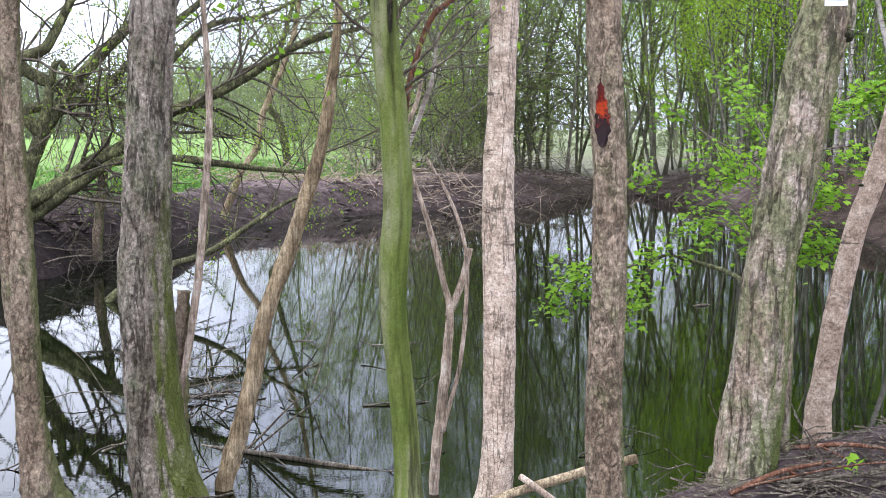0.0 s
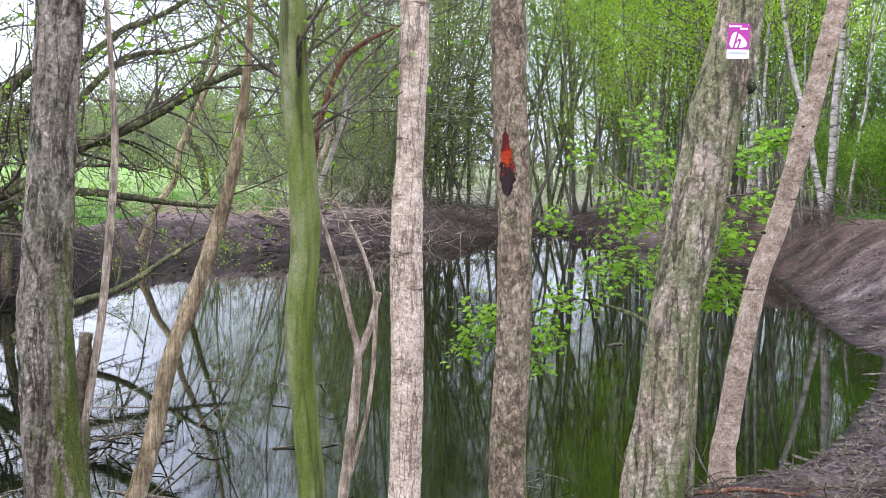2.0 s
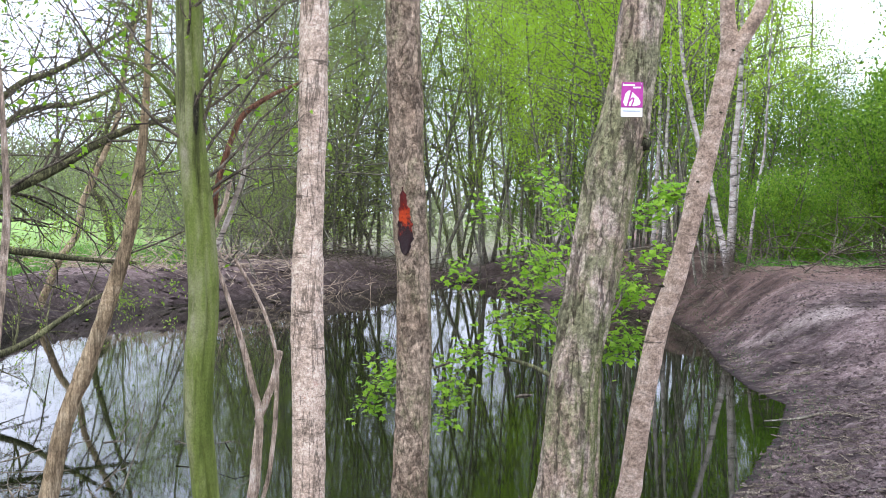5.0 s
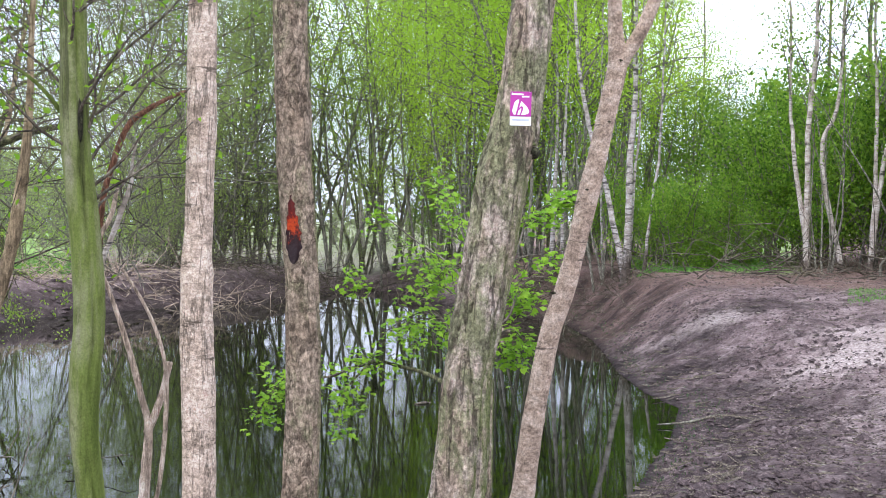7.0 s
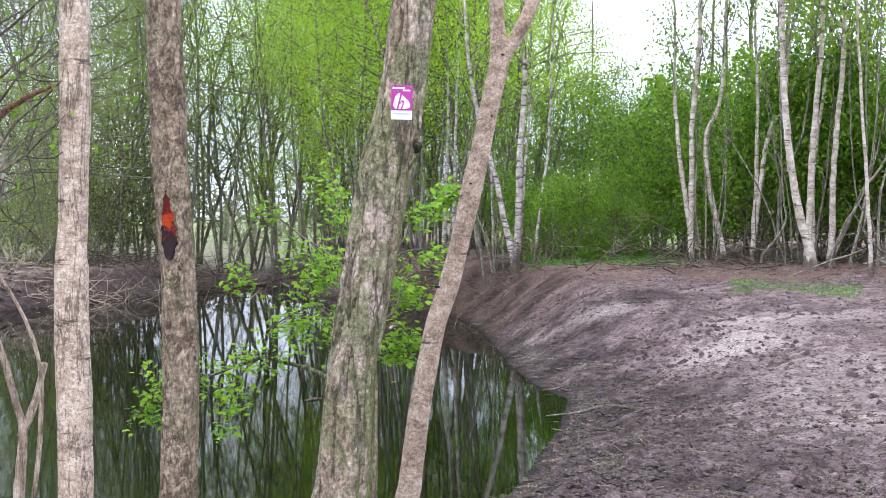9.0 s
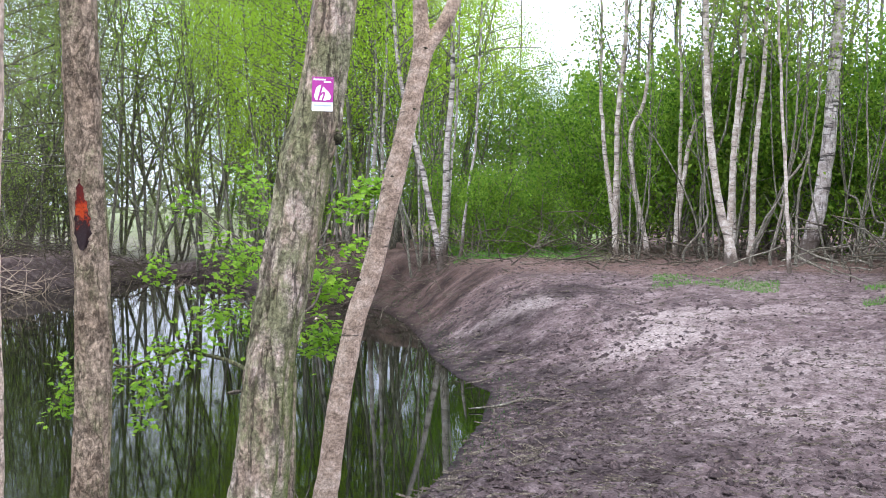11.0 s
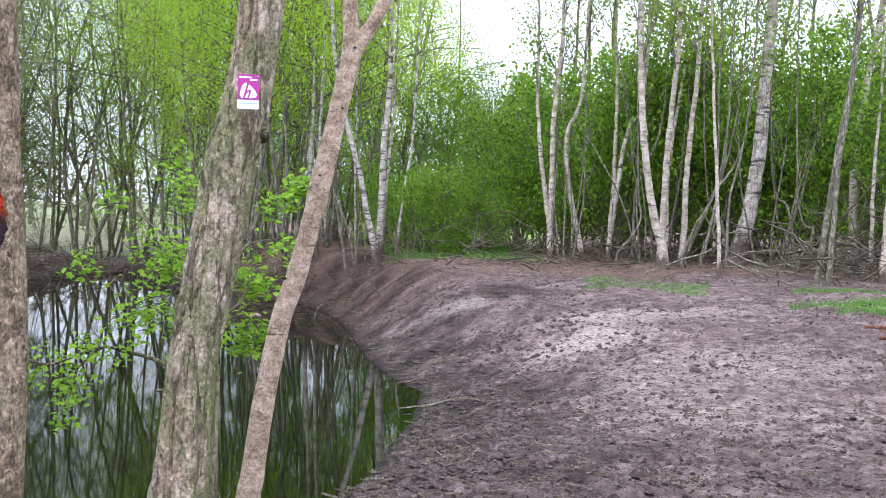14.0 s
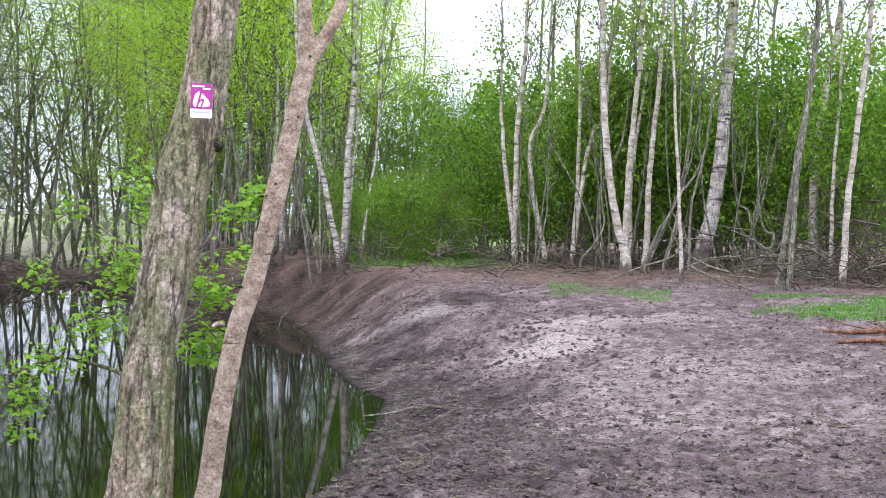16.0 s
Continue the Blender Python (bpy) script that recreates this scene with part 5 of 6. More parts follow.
twigs_on([(-1.6, 4.7, 2.5, 0.02), (-1.4, 5.0, 2.55, 0.014), (-1.2, 5.4, 2.5, 0.008)], "hanging_twigs", "fine budding twigs hanging from the bank trees", 67, 30, 1.0, 0.0, 0.3)


# ---------- young maple over the water ----------
def big_leaf(name, at, size, mat, rng, origin):
    """Lobed hand-sized leaves, five points each."""
    v, f = [], []
    for c in at:
        a = rng.normal(0, 1, 3) * np.array([1, 1, 0.35])
        a /= np.linalg.norm(a)
        n = np.array([rng.normal(0, 0.45), -0.45 + rng.normal(0, 0.4), 1.0])
        b = np.cross(n, a)
        b /= np.linalg.norm(b)
        n = np.cross(a, b)
        s, k = size * rng.uniform(0.55, 1.25), len(v)
        for u, w, h in ((-0.45, 0, 0), (-0.3, 0.42, -0.06), (0.02, 0.24, 0.05), (0.16, 0.52, -0.05), (0.24, 0.17, 0.04), (0.6, 0, -0.1),
                        (0.24, -0.17, 0.04), (0.16, -0.52, -0.05), (0.02, -0.24, 0.05), (-0.3, -0.42, -0.06), (0.05, 0, 0.0)):
            v.append(np.asarray(c) + s * (u * a + w * b + h * n) - np.array(origin))
        f += [(k + i, k + (i + 1) % 10, k + 10) for i in range(10)]
    return mesh_of(name, v, f, mat, False)


MAPLE_LIMBS = [
    [(1.31, 5.091, 0.916), (1.325, 5.293, 0.933), (1.284, 5.61, 0.945), (1.184, 5.733, 0.963), (1.083, 5.751, 0.984), (0.965, 5.67, 0.904), (0.897, 5.579, 0.835), (0.861, 5.584, 0.7)],
    [(1.083, 5.751, 0.984), (0.968, 5.872, 0.93), (0.869, 5.987, 0.882), (0.737, 6.104, 0.897), (0.631, 6.215, 0.804), (0.519, 6.224, 0.639)],
    [(1.356, 5.182, 1.13), (1.363, 5.489, 1.205), (1.329, 5.702, 1.228), (1.242, 5.823, 1.177), (1.15, 5.942, 1.096)],
    [(1.365, 5.18, 1.331), (1.381, 5.691, 1.367), (1.287, 5.916, 1.369), (1.166, 6.041, 1.334), (0.981, 6.173, 1.297)],
    [(1.376, 5.177, 1.431), (1.429, 5.782, 1.488), (1.404, 6.198, 1.55), (1.329, 6.519, 1.653), (1.272, 6.733, 1.717)],
    [(1.435, 5.162, 1.482), (1.534, 5.756, 1.6), (1.589, 6.155, 1.715), (1.662, 6.652, 1.847), (1.644, 6.861, 1.967)],
    [(1.552, 5.025, 1.243), (1.655, 5.203, 1.355), (1.786, 5.372, 1.41), (1.927, 5.43, 1.381)],
    [(1.526, 5.033, 1.438), (1.682, 5.299, 1.498), (1.821, 5.36, 1.515), (1.969, 5.415, 1.535)],
    [(1.582, 5.016, 1.536), (1.775, 5.48, 1.658), (1.924, 5.642, 1.741), (2.121, 5.68, 1.77)],
    [(1.46, 5.052, 1.216), (1.535, 5.134, 1.134), (1.592, 5.222, 1.048), (1.607, 5.217, 0.997)],
    [(1.552, 5.025, 1.194), (1.669, 5.199, 1.139), (1.726, 5.286, 1.066), (1.732, 5.284, 1.014)]]
MAPLE_TWIGS = ((14, 0.20, 0.55), (20, 0.26, 0.35), (16, 0.24, 0.15), (18, 0.24, 0.15), (16, 0.28, 0.2), (18, 0.26, 0.15), (14, 0.18, 0.25), (4, 0.12, 0.6), (14, 0.18, 0.3), (6, 0.09, 0.4), (6, 0.09, 0.4))  # count, length, where they begin


def maple():
    """A young maple on the bank behind the leaning tree, its boughs spread over the water."""
    rng = R(64)
    x, y = 1.36, 4.86
    place = (x, y, ground_z(x, y))
    t = thing("young_maple", place, "young maple with fresh bright green lobed leaves", "tree")
    tb = Tubes()
    stem = spline([(x, y, place[2] - 0.12, 0.020), (x - 0.01, y + 0.03, 0.6, 0.016), (x + 0.01, y + 0.10, 1.1, 0.013), (x + 0.05, y + 0.16, 1.5, 0.010), (x + 0.10, y + 0.2, 1.9, 0.005)], 0.05)
    tb.add(stem[:, :3], stem[:, 3], 8, rough_bark(0.05, 5, 63))
    part("trunk", tb.mesh("maple_trunk", M_LIMB, place), t)
    lb, tips = Tubes(), []
    for k, (pts, (count, length, lo)) in enumerate(zip(MAPLE_LIMBS, MAPLE_TWIGS)):
        join = stem[np.argmin(np.abs(stem[:, 2] - pts[0][2] + 0.08)), :3]
        rows = pts if k == 1 else [tuple(join)] + pts
        thick = (0.014, 0.008, 0.006, 0.006, 0.007, 0.007, 0.006, 0.007, 0.006, 0.004, 0.004)[k]
        sp = spline(np.c_[np.array(rows), np.linspace(thick, 0.0025, len(rows))], 0.04)
        tb = Tubes()
        tb.add(sp[:, :3], sp[:, 3], 6)
        part("limb", tb.mesh("maple_limb", M_LIMB if k == 0 else M_TWIG, place), t)
        branch_out(rng, lb, sp[:, :3], 0.6 * sp[:, 3], count, lo, length, 0.9, 1, tips, 3, 0.01 if k != 2 else -0.05, 0.3)
    tagged(part("branchwork", lb.mesh("maple_wood", M_TWIG, place), t), kind="stuff")
    at = np.vstack(tips)
    at = np.repeat(at, 2, 0)[rng.random(2 * len(at)) < 0.5]
    tagged(part("foliage", big_leaf("maple_leaves", at + rng.normal(0, 0.03, at.shape) - np.array([0, 0, 0.015]), 0.034, M_LMAPLE, rng, place), t), kind="stuff")


maple()


# ---------- dead wood in and by the water ----------
def brush(name, label, centre, size, count, length, mat, seed, flat=0.25, r=(0.004, 0.012), ground=None, category="brushwood"):
    rng = R(seed)
    lb = Tubes()
    for _ in range(count):
        p = np.array(centre) + rng.normal(0, 1, 3) * np.array(size)
        if ground:
            p[2] = ground_z(p[0], p[1]) + abs(rng.normal(0, size[2]))
        way = np.array([rng.normal(), rng.normal() * 0.8, rng.normal() * flat])
        ln = length * rng.uniform(0.4, 1.2)
        pts = wander(rng, p, way, ln, 5, 0.35)
        rr = np.linspace(rng.uniform(*r), 0.002, 6)
        lb.add(pts, rr, 4)
        if rng.random() < 0.6:
            branch_out(rng, lb, pts, rr, 3, 0.2, ln * 0.5, 0.8, 0, [], 3)
    return tagged(new(name, lb.mesh(name, mat)), label, category, kind="stuff")


brush("pond_brushwood", "tangle of bare dead twigs lying in the pond", (-1.3, 6.5, 0.12), (0.34, 0.16, 0.03), 40, 0.55, M_TWIG, 71, 0.25, (0.003, 0.008))
brush("pond_brushwood", "twiggy dead treetop standing out of the pond", (-1.05, 7.6, 0.16), (0.3, 0.4, 0.08), 8, 0.9, M_TWIG, 72, 0.5, (0.003, 0.007))
brush("pond_brushwood", "dead twigs along the pond's near edge", (-1.3, 5.3, 0.11), (0.8, 0.2, 0.015), 12, 0.5, M_TWIG, 73, 0.12, (0.003, 0.008))
brush("bank_brushwood", "dry grey twigs and roots hanging over the far bank", (-0.6, 22.6, 0.3), (2.6, 0.5, 0.12), 420, 1.0, M_DEAD, 74, 0.45, (0.006, 0.014), True)
brush("bank_brushwood", "dry brown twigs heaped on the far bank", (2.4, 25.3, 0.3), (1.5, 0.6, 0.2), 260, 1.2, M_TWIG, 75, 0.5, (0.006, 0.014), True)
brush("bank_brushwood", "brown brush on the bank below the birches", (5.9, 18.9, 0.3), (0.30, 0.7, 0.12), 160, 0.7, M_TWIG, 76, 0.4, (0.005, 0.012), True)
brush("bank_brushwood", "dark twigs and roots on the steep bank", (-4.2, 14.0, 0.3), (0.5, 1.6, 0.15), 220, 0.9, M_TWIG, 77, 0.4, (0.005, 0.012), True)
brush("bank_brushwood", "dry brown twigs round the birch feet", (6.5, 16.9, 0.3), (0.45, 0.6, 0.06), 110, 0.6, M_TWIG, 82, 0.5, (0.004, 0.010), True)
brush("brush_pile", "heap of cut grey branches at the wood's edge", (11.2, 12.4, 0.9), (0.8, 0.5, 0.22), 60, 1.2, M_STEM, 78, 0.4, (0.010, 0.022), True)
brush("brush_pile", "heap of fine dry branches under the trees", (11.6, 10.8, 0.9), (0.7, 0.6, 0.36), 260, 1.1, M_TWIG, 79, 0.5, (0.006, 0.015), True)
brush("brush_pile", "low fallen branches between the birches", (9.2, 14.2, 0.9), (1.6, 0.5, 0.06), 70, 1.2, M_TWIG, 80, 0.10, (0.006, 0.015), True)
brush("brush_pile", "dark brush beneath the hazel bushes", (10.6, 15.4, 0.9), (2.4, 0.7, 0.2), 260, 1.3, M_TWIG, 81, 0.6, (0.006, 0.012), True)


def log(name, label, pts, radii, mat, seed, twigs=0):
    rng = R(seed)
    rows = spline(np.c_[np.array(pts, float), radii], 0.03)
    t = thing(name, tuple(rows[0, :3]), label, "log")
    tb = Tubes()
    tb.add(rows[:, :3], rows[:, 3], 14, rough_bark(0.07, 6, seed))
    part("stem", tb.mesh(name, mat, rows[0, :3]), t)
    if twigs:
        lb = Tubes()
        branch_out(rng, lb, rows[:, :3], rows[:, 3], twigs, 0.2, 0.5, 0.8, 0, [], 4)
        tagged(part("branchwork", lb.mesh(name + "_twigs", mat, rows[0, :3]), t), kind="stuff")


log("log", "pale barkless log at the foot of the trees", [(0.05, 4.2, 0.20), (0.25, 4.24, 0.27), (0.40, 4.26, 0.31), (0.55, 4.24, 0.36), (0.70, 4.2, 0.41)], [0.013, 0.016, 0.018, 0.018, 0.017], M_TAN, 91)
log("log", "thin grey stick leaning on the bank", [(0.28, 4.25, 0.33), (0.45, 4.1, 0.25), (0.66, 3.95, 0.19)], [0.012, 0.011, 0.006], M_DEAD, 92)
log("log", "bare dead branch lying at the wood's edge", [(8.9, 7.7, ground_z(8.9, 7.7) + 0.03), (8.6, 7.9, ground_z(8.6, 7.9) + 0.05), (8.4, 8.1, ground_z(8.4, 8.1) + 0.03), (8.2, 8.25, ground_z(8.2, 8.25) + 0.01)], [0.030, 0.026, 0.020, 0.008], M_RUST, 93, 6)
log("log", "pale broken branch on the dark soil", [(8.5, 7.35, ground_z(8.5, 7.35) + 0.025), (8.2, 7.6, ground_z(8.2, 7.6) + 0.03), (7.9, 7.75, ground_z(7.9, 7.75) + 0.01)], [0.026, 0.022, 0.012], M_RUST, 94, 4)
log("log", "stick lying at the water's edge", [(4.2, 8.5, ground_z(4.2, 8.5) + 0.01), (3.95, 8.4, ground_z(3.95, 8.4) + 0.02), (3.7, 8.42, 0.12)], [0.010, 0.010, 0.005], M_GREYT, 95)
log("floating_stick", "dark forked stick floating on the pond", [(2.12, 9.95, 0.10), (2.2, 9.97, 0.108), (2.28, 10.02, 0.10)], [0.008, 0.012, 0.005], M_TWIG, 96)
log("floating_stick", "pale stripped stick by the far edge", [(4.42, 15.65, 0.12), (4.5, 15.7, 0.17), (4.62, 15.75, 0.15)], [0.02, 0.035, 0.02], M_DEAD, 97)
log("floating_stick", "half-sunk dead branch in the pond", [(-1.2, 5.6, 0.09), (-0.9, 5.4, 0.11), (-0.5, 5.2, 0.105), (-0.2, 5.1, 0.09)], [0.008, 0.012, 0.012, 0.006], M_TWIG, 98, 4)


# ---------- trail marker and wound ----------
def emissionless(name, col, rough=0.5, patchy=0.15):
    m, nt, b = material(name)
    nt.links.new(mix(nt, patchy, col, ramp(nt, noise_tex(nt, coords(nt), 60.0), (0.3, grey(0.2)), (0.7, grey(0.9))), "OVERLAY"), b.inputs["Base Color"])
    b.inputs["Roughness"].default_value = rough
    return m


M_PURPLE = emissionless("sign_purple", (0.38, 0.012, 0.25), 0.35)
M_WHITE = emissionless("sign_white", (0.80, 0.80, 0.80), 0.4)
M_GREYT2 = emissionless("sign_grey_print", (0.42, 0.50, 0.58), 0.5)
M_SCREW = emissionless("screw_steel", (0.45, 0.45, 0.45), 0.4)


def plate(outline, thick):
    bm = bmesh.new()
    vs = [bm.verts.new((x, 0, z)) for x, z in outline]
    fc = bm.faces.new(vs)
    out = bmesh.ops.extrude_face_region(bm, geom=[fc])
    bmesh.ops.translate(bm, vec=(0, thick, 0), verts=[g for g in out["geom"] if isinstance(g, bmesh.types.BMVert)])
    bmesh.ops.recalc_face_normals(bm, faces=bm.faces)
    return bm


def put_bm(name, bm, mat, parent, at=(0, 0, 0), label=""):
    me = bpy.data.meshes.new(name)
    bm.to_mesh(me)
    bm.free()
    me.materials.append(mat)
    ob = part(name, me, parent, label)
    ob.location = at
    return ob


def rounded(w, h, r, n=4):
    pts = []
    for cx, cz, a0 in ((w / 2 - r, h / 2 - r, 0), (-w / 2 + r, h / 2 - r, 90), (-w / 2 + r, -h / 2 + r, 180), (w / 2 - r, -h / 2 + r, 270)):
        for k in range(n + 1):
            a = radians(a0 + 90 * k / n)
            pts.append((cx + r * math.cos(a), cz + r * math.sin(a)))
    return pts


def trail_sign():
    t = thing("trail_marker", (1.322, 4.03, 2.066), "small purple and white trail marker nailed to a trunk", "sign")
    t.rotation_euler = (radians(-4), radians(1.5), radians(-16))
    put_bm("panel", plate(rounded(0.074, 0.120, 0.003), 0.003), M_WHITE, t, (0, -0.0015, 0), "white marker panel")
    put_bm("purple_field", plate([(-0.037, 0), (0.037, 0), (0.037, 0.088), (-0.037, 0.088)], 0.001), M_PURPLE, t, (0, -0.0030, -0.028), "purple upper field")
    put_bm("emblem", plate([(-0.030, -0.012), (-0.023, 0.018), (-0.013, 0.029), (-0.004, 0.029), (0.022, 0.004), (0.030, -0.011), (0.026, -0.021), (0.010, -0.025), (-0.024, -0.024)], 0.0008), M_WHITE, t, (0, -0.0040, 0.002), "white rounded emblem shape")
    for outline in ([(-0.018, -0.026), (-0.012, -0.026), (0.002, 0.030), (-0.005, 0.030)],
                    [(-0.009, -0.008), (-0.003, 0.003), (0.003, 0.006), (0.009, 0.003), (0.007, -0.010), (0.001, -0.026), (-0.004, -0.026), (0.002, -0.008), (0.002, -0.001), (-0.002, -0.003), (-0.006, -0.010)]):
        put_bm("emblem_stroke", plate(outline, 0.0006), M_PURPLE, t, (0, -0.0046, 0.002), "purple stroke across the emblem")
    for x, z, w in ((-0.012, 0.050, 0.042), (0.016, 0.042, 0.026)):
        put_bm("print_bar", plate([(-w / 2, -0.0028), (w / 2, -0.0028), (w / 2, 0.0028), (-w / 2, 0.0028)], 0.0006), M_WHITE, t, (x, -0.0038, z), "white unreadable lettering bar")
    put_bm("print_bar", plate([(-0.030, -0.002), (0.030, -0.002), (0.030, 0.002), (-0.030, 0.002)], 0.0006), M_GREYT2, t, (0, -0.0032, -0.040), "grey unreadable print bar")
    for x, z in ((-0.031, 0.055), (0.031, 0.055), (-0.031, -0.055), (0.031, -0.055)):
        put_bm("nail", plate([(0.0018 * math.cos(k), 0.0018 * math.sin(k)) for k in np.linspace(0, 5.6, 8)], 0.001), M_SCREW, t, (x, -0.0050 if z > 0 else -0.003, z))


trail_sign()


def wound():
    """Raw resin-wet wood where the bark is gone, with blackened bark below."""
    m, nt, b = material("raw_wound")
    v = coords(nt)
    geo = nt.nodes.new("ShaderNodeSeparateXYZ")
    nt.links.new(v, geo.inputs[0])
    n = nt.nodes.new("ShaderNodeMath")
    n.operation = "MULTIPLY_ADD"
    nt.links.new(noise_tex(nt, v, 42.0, 6, 0.75), n.inputs[0])
    n.inputs[1].default_value = 0.19
    nt.links.new(geo.outputs["Z"], n.inputs[2])
    sc = nt.nodes.new("ShaderNodeMapRange")
    sc.inputs["From Min"].default_value, sc.inputs["From Max"].default_value = -0.045, 0.205
    nt.links.new(n.outputs[0], sc.inputs["Value"])
    col = ramp(nt, sc.outputs[0], (0.0, (0.05, 0.035, 0.03)), (0.18, (0.018, 0.009, 0.010)), (0.42, (0.020, 0.006, 0.006)), (0.48, (0.20, 0.02, 0.006)), (0.56, (0.48, 0.055, 0.008)), (0.63, (0.30, 0.028, 0.006)), (0.70, (0.12, 0.010, 0.006)), (0.92, (0.05, 0.010, 0.008)))
    nt.links.new(col, b.inputs["Base Color"])
    b.inputs["Roughness"].default_value = 0.5
    b.inputs["Specular IOR Level"].default_value = 0.2
    bump(nt, b, noise_tex(nt, v, 90.0, 5, 0.7), 0.8, 0.006)
    t = np.array((0.5015, 3.626, 1.66))
    face = math.atan2(-t[0] + 0.12 - 0.030 * 0, -t[1])
    vs, fs = [], []
    rows, cols = 26, 9
    for i in range(rows):
        z = -0.115 + 0.205 * i / (rows - 1)
        f = i / (rows - 1)
        half = 0.47 * max(0.04, math.sin(math.pi * min(1, f ** 0.8)) ** 0.8) * (1.0 if f < 0.55 else 1.0 - 0.75 * (f - 0.55) / 0.45) + 0.05 * math.sin(9 * f) + 0.05 * math.sin(31 * f) + 0.04 * math.sin(57 * f + 1)
        for j in range(cols):
            u = -1 + 2 * j / (cols - 1)
            a = -math.pi / 2 - 0.44 - 0.06 * (1 - f) + half * u
            dip = 0.0580 + 0.0035 * (1 - u * u) * math.cos(7 * f) - 0.004 * (1 - abs(u)) + 0.001
            if abs(u) > 0.95:
                dip = 0.0515
            vs.append((dip * math.cos(a) * 1.04 - 0.053 * z, dip * math.sin(a) * 1.04, z))
    for i in range(rows - 1):
        for j in range(cols - 1):
            k = i * cols + j
            fs.append((k, k + 1, k + cols + 1, k + cols))
    me = mesh_of("wound", vs, fs, m)
    ob = part("wound", me, wound_tree, "raw orange-red wound with blackened lower edge")
    ob.location = t - np.array(wound_tree.location)


wound()


# ---------- litter, clods and grass ----------
def ground_many(xs, ys):
    z, d = land(xs, ys)
    return z, d


def polar_many(az, r, rng):
    """Places from angle and distance, kept where the turf is patchy."""
    x, y = r * np.sin(np.radians(az)), r * np.cos(np.radians(az))
    k = 0.5 * wavy(x, y, 1.6, 9) + wavy(x, y, 3.2, 17) + 0.6 * rng.random(len(x)) > 0.15
    return x[k], y[k]


def along_shore(rng, n):
    """Places in a narrow strip on the clearing's shore."""
    k = rng.integers(15, 24, n)
    a, b = SHORE[k], SHORE[k + 1]
    t = rng.random(n)[:, None]
    p = a + (b - a) * t + rng.normal(0, 0.10, (n, 2)) + np.array([0.22, 0.0])
    return p[:, 0], p[:, 1]


def edge_of_field(rng, n):
    az = rng.uniform(-24, -4, n)
    return az, 18.0 + 6 * smooth((az + 14) / 6) + 14 * rng.random(n) ** 1.6


def clods():
    rng = R(120)
    n = 26000
    az, r = rng.uniform(16, 52, n), 5.2 + 11.5 * rng.random(n) ** 1.25
    x, y = r * np.sin(np.radians(az)), r * np.cos(np.radians(az))
    z, d = ground_many(x, y)
    keep = (d > 0.08) & (wavy(x, y, 1.5, 9) + 1.2 * rng.random(n) + 1.2 * smooth((2.8 - d) / 2.0) > 0.55)
    x, y, z = x[keep], y[keep], z[keep]
    n = len(x)
    s = rng.uniform(0.003, 0.010, n) * (1 + rng.random(n) ** 8 * 1.6)
    dirs = np.array([(1, 0, 0), (0, 1, 0), (-1, 0, 0), (0, -1, 0), (0, 0, 1), (0, 0, -0.6)], float)
    v = dirs[None] * s[:, None, None] * rng.uniform(0.5, 1.5, (n, 6, 1)) * np.array([1.2, 1.2, 0.6])
    v += rng.normal(0, 0.2, (n, 6, 3)) * s[:, None, None]
    v += np.stack([x, y, z + s * 0.25], -1)[:, None]
    k = np.arange(n)[:, None] * 6
    f = np.vstack([k + q for q in ([0, 1, 4], [1, 2, 4], [2, 3, 4], [3, 0, 4], [1, 0, 5], [2, 1, 5], [3, 2, 5], [0, 3, 5])])
    tagged(new("soil_clods", mesh_of("soil_clods", v.reshape(-1, 3), f.tolist(), M_CLOD)), "loose dark clods and crumbs of churned soil", "soil", kind="stuff")


def clumps(label, n, az0, az1, r0, r1, size, seed, share):
    """Dark torn lumps along a churned strip above the water."""
    rng = R(seed)
    az, r = rng.uniform(az0, az1, n), r0 + (r1 - r0) * rng.random(n) ** 1.1
    x, y = r * np.sin(np.radians(az)), r * np.cos(np.radians(az))
    z, d = ground_many(x, y)
    keep = (d > 0.08) & (rng.random(n) * 1.1 < share + smooth((2.9 - d) / 2.0) * (0.5 + wavy(x, y, 1.9, 22)))
    x, y, z = x[keep], y[keep], z[keep]
    n = len(x)
    s = size * rng.uniform(0.33, 1.0, n) * (1 + rng.random(n) ** 10)
    ring = np.array([(math.cos(k * 1.0472), math.sin(k * 1.0472), 0) for k in range(6)] + [(0.3, 0, 0.8), (-0.3, 0.2, 0.7)])
    v = ring[None] * s[:, None, None] * rng.uniform(0.5, 1.5, (n, 8, 1)) * np.array([1.2, 1.2, 0.9]) + rng.normal(0, 0.15, (n, 8, 3)) * s[:, None, None]
    v += np.stack([x, y, z], -1)[:, None]
    k = np.arange(n)[:, None] * 8
    f = np.vstack([k + q for q in ([0, 1, 6], [1, 2, 6], [2, 7, 6], [2, 3, 7], [3, 4, 7], [4, 5, 7], [5, 6, 7], [5, 0, 6])])
    tagged(new("soil_lumps", mesh_of("soil_lumps", v.reshape(-1, 3), f.tolist(), M_CLOD, False)), label, "soil", kind="stuff")


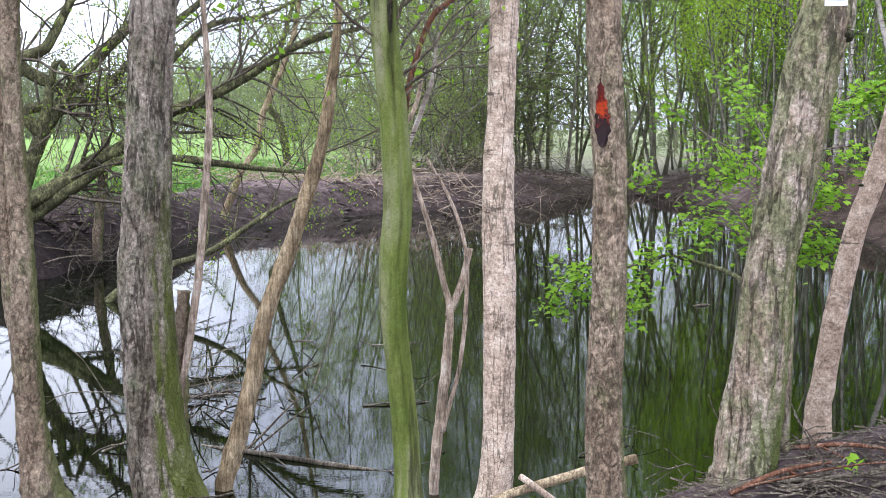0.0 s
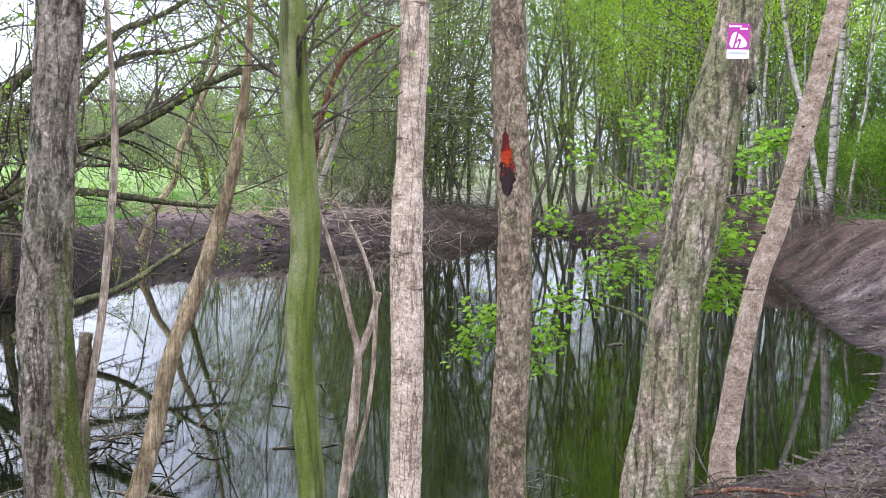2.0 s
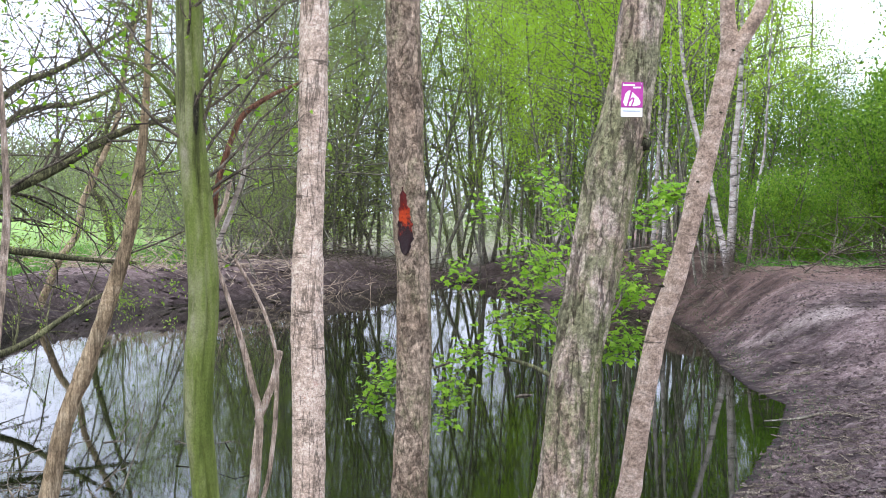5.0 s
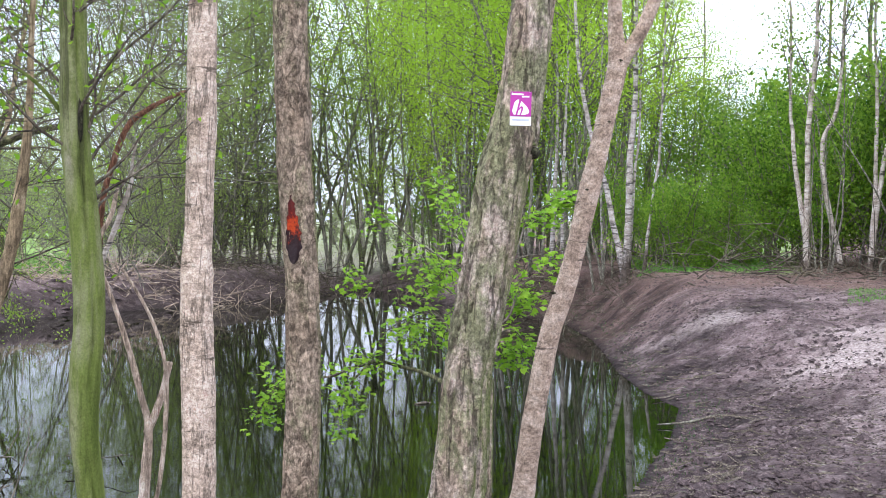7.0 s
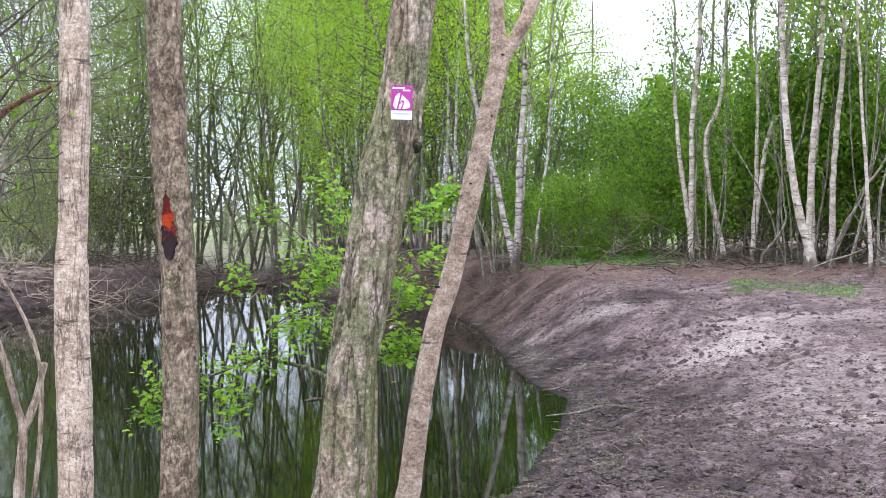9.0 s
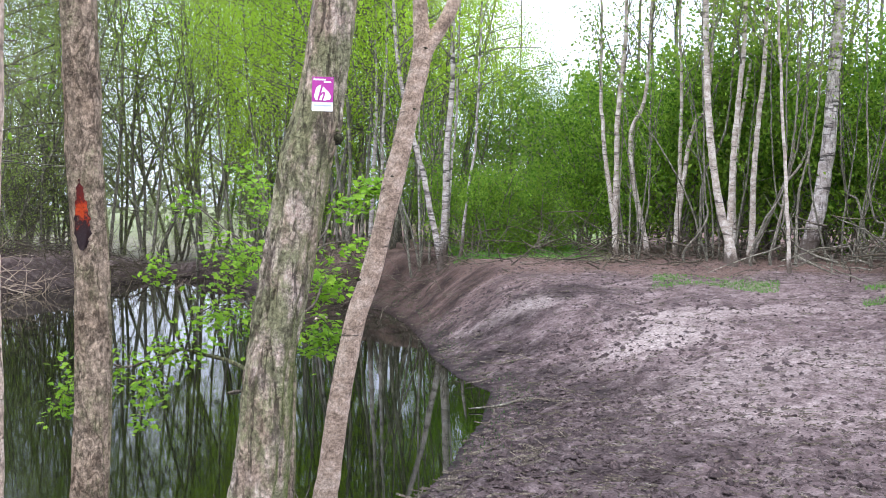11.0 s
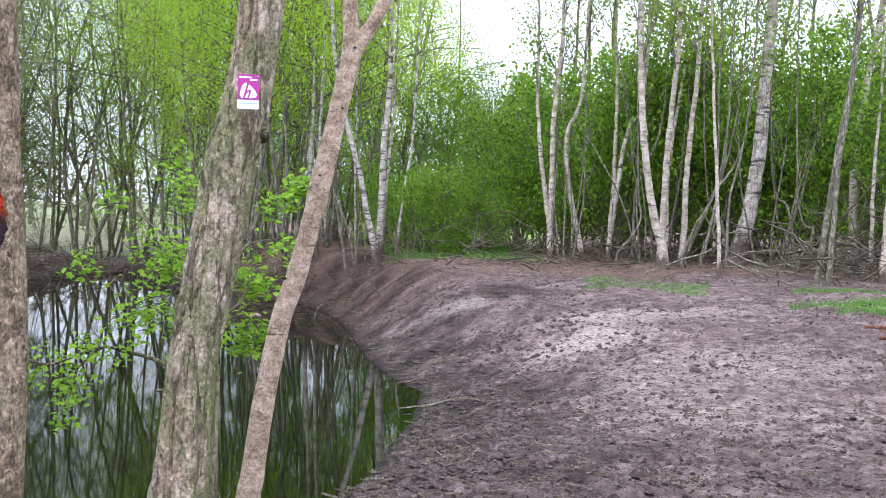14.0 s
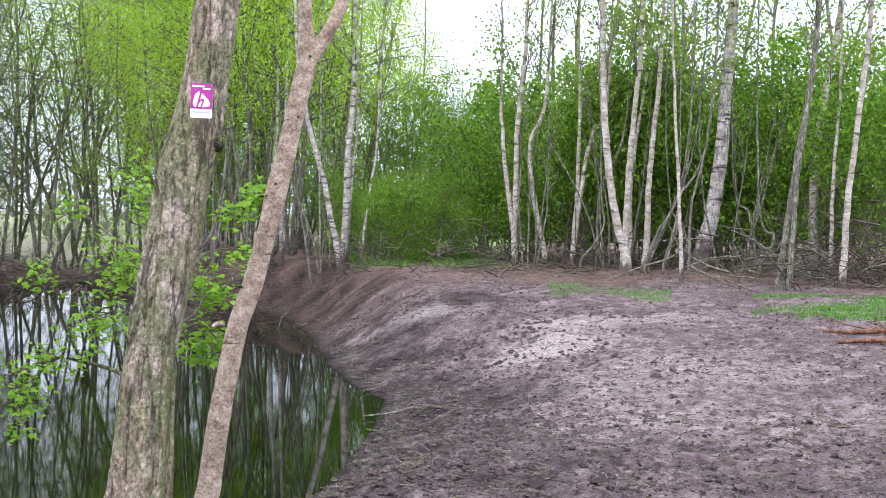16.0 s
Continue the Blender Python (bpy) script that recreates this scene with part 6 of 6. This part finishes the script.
def sticks(name, label, n, az0, az1, r0, r1, length, thick, mat, seed, dmin=0.05, dmax=99.0):
    rng = R(seed)
    az, r = rng.uniform(az0, az1, n), r0 + (r1 - r0) * rng.random(n) ** 1.2
    x, y = r * np.sin(np.radians(az)), r * np.cos(np.radians(az))
    z, d = ground_many(x, y)
    keep = (d > dmin) & (d < dmax)
    x, y, z = x[keep], y[keep], z[keep]
    n = len(x)
    a, ln = rng.uniform(0, 6.28, n), length * rng.uniform(0.3, 1.3, n)
    w = thick * rng.uniform(0.5, 1.5, n)
    dx, dy, up = np.cos(a) * ln / 2, np.sin(a) * ln / 2, rng.normal(0, 0.10, n) * ln
    z0 = z + w
    px, py = -np.sin(a) * w, np.cos(a) * w
    bend = rng.normal(0, 0.12, n) * ln
    v = []
    for e, off in ((-1, 0), (0, 1), (1, 0)):
        cx, cy, cz = x + e * dx + off * bend * -np.sin(a), y + e * dy + off * bend * np.cos(a), z0 + np.maximum(0, e * up) + 0.15 * w
        v += [(cx + px, cy + py, cz), (cx - px, cy - py, cz), (cx, cy, cz + 1.4 * w)]
    v = np.stack([np.stack(q, -1) for q in v], 1)
    k = np.arange(n)[:, None] * 9
    f = np.vstack([k + q for q in ([0, 1, 4, 3], [1, 2, 5, 4], [2, 0, 3, 5], [3, 4, 7, 6], [4, 5, 8, 7], [5, 3, 6, 8])])
    tagged(new(name, mesh_of(name, v.reshape(-1, 3), f.tolist(), mat, False)), label, "litter", kind="stuff")


def grass(name, label, n, where, height, seed, mat):
    rng = R(seed)
    x, y = where(rng, n)
    z, d = ground_many(x, y)
    keep = d > (0.15 if height > 0.04 else 0.0)
    x, y, z = x[keep], y[keep], z[keep]
    n = len(x)
    h = height * rng.uniform(0.4, 1.2, n)
    a = rng.uniform(0, 6.28, n)
    w = 0.006 + 0.03 * height
    bx, by = np.cos(a) * w, np.sin(a) * w
    tx, ty = rng.normal(0, 0.4, n) * h, rng.normal(0, 0.4, n) * h
    v = np.stack([np.stack([x - bx, y - by, z - 0.01], -1), np.stack([x + bx, y + by, z - 0.01], -1), np.stack([x + tx, y + ty, z + h], -1)], 1)
    k = np.arange(n)[:, None] * 3
    tagged(new(name, mesh_of(name, v.reshape(-1, 3), (k + [0, 1, 2]).tolist(), mat, False)), label, "grass", kind="stuff")


M_CLOD = bark("clod_soil", (0.04, 0.030, 0.030), (0.10, 0.074, 0.072), (0.19, 0.145, 0.135), fissure=0.6, size=0.5)
clods()
clumps("torn dark lumps of soil above the water", 12000, 15, 50, 5.2, 14.7, 0.024, 131, 0.04)
clumps("lumps of bare soil and roots on the far bank", 9000, -21, 12, 12.0, 29.0, 0.055, 132, 0.05)
sticks("twig_litter", "scattered dry twigs and bark bits on the soil", 1100, 14, 52, 5.0, 17, 0.09, 0.0020, M_GREYT, 121)
sticks("dark_litter", "dark roots and bark shreds in the soil", 6500, 14, 52, 5.0, 17, 0.07, 0.0035, M_TWIG, 122)
sticks("shore_litter", "wet twigs and leaves along the water's edge", 1600, 8, 34, 5.0, 20, 0.22, 0.005, M_TWIG, 123, -0.05, 0.7)
sticks("bark_litter", "bark strips and twigs round the tree feet", 900, 9, 26, 3.6, 5.4, 0.14, 0.003, M_TWIG, 124, -0.02)
sticks("bank_litter", "dead stems and twigs on the far bank", 3500, -20, 10, 12, 28, 0.28, 0.0028, M_TWIG, 125, 0.0, 3.0)
grass("grass", "tufts of fresh green grass at the clearing's edge", 2600, lambda r, n: polar_many(r.uniform(32, 37.8, n), 13.5 + 1.2 * r.random(n), r), 0.028, 126, M_GRASS)
grass("grass", "thick bright grass by the brush heaps", 9000, lambda r, n: polar_many(r.uniform(41.5, 52, n), 12.4 + 1.8 * r.random(n), r), 0.035, 130, M_GRASS)
grass("grass", "bright rough grass on the field's edge", 22000, lambda r, n: polar_many(*edge_of_field(r, n), r), 0.12, 127, M_GRASS)
grass("grass", "fresh green grass at the clearing's end", 9000, lambda r, n: polar_many(r.uniform(22, 29, n), 17.8 + 4.0 * r.random(n), r), 0.09, 128, M_GRASS)


# ---------- small things on the near bank ----------
def seedling():
    rng = R(140)
    place = (1.46, 4.15, ground_z(1.46, 4.15))
    t = thing("maple_seedling", place, "tiny maple seedling with a few bright leaves", "plant")
    tb = Tubes()
    tb.add(np.array([(0, 0, -0.01), (0.004, 0, 0.03), (0.0, 0.0, 0.06)]), [0.002, 0.002, 0.001], 5)
    part("stem", tb.mesh("seedling_stem", M_TWIG), t)
    for x, y, z in ((-0.03, -0.01, 0.05), (0.025, 0.0, 0.06), (0.0, -0.03, 0.03), (0.01, 0.02, 0.075)):
        part("leaf", big_leaf("seedling_leaf", [(x, y, z)], 0.065, M_LMAPLE, rng, (0, 0, 0)), t)


seedling()
for k, (x0, y0, x1, y1, r) in enumerate(((0.95, 4.22, 1.34, 4.12, 0.011), (1.02, 4.12, 1.42, 4.25, 0.009), (1.2, 4.02, 1.55, 4.10, 0.007), (1.35, 4.5, 1.75, 4.42, 0.009), (1.5, 4.05, 1.95, 4.2, 0.008))):
    za, zb = ground_z(x0, y0) + r, ground_z(x1, y1) + r + 0.02
    log("branch", "dead branch lying among bark at the tree feet", [(x0, y0, za), ((x0 + x1) / 2, (y0 + y1) / 2 + 0.02, (za + zb) / 2 + 0.015), (x1, y1, zb)], [r, r, r * 0.6], M_RUST if k % 2 else M_TWIG, 150 + k, 3)
log("stake", "reddish-brown thin upright stake by the grass", [(9.38, 8.60, ground_z(9.38, 8.6) - 0.05), (9.38, 8.60, 0.95), (9.40, 8.60, 1.28)], [0.02, 0.02, 0.018], M_TAN, 156)
grass("shore_weed", "dark green weed and algae at the water's edge", 900, lambda r, n: along_shore(r, n), 0.025, 129, M_WEED)
brush("bank_brushwood", "fine dead roots and twigs at the tree feet", (1.5, 4.35, 0.3), (0.35, 0.25, 0.02), 60, 0.3, M_TWIG, 157, 0.25, (0.002, 0.005), True)
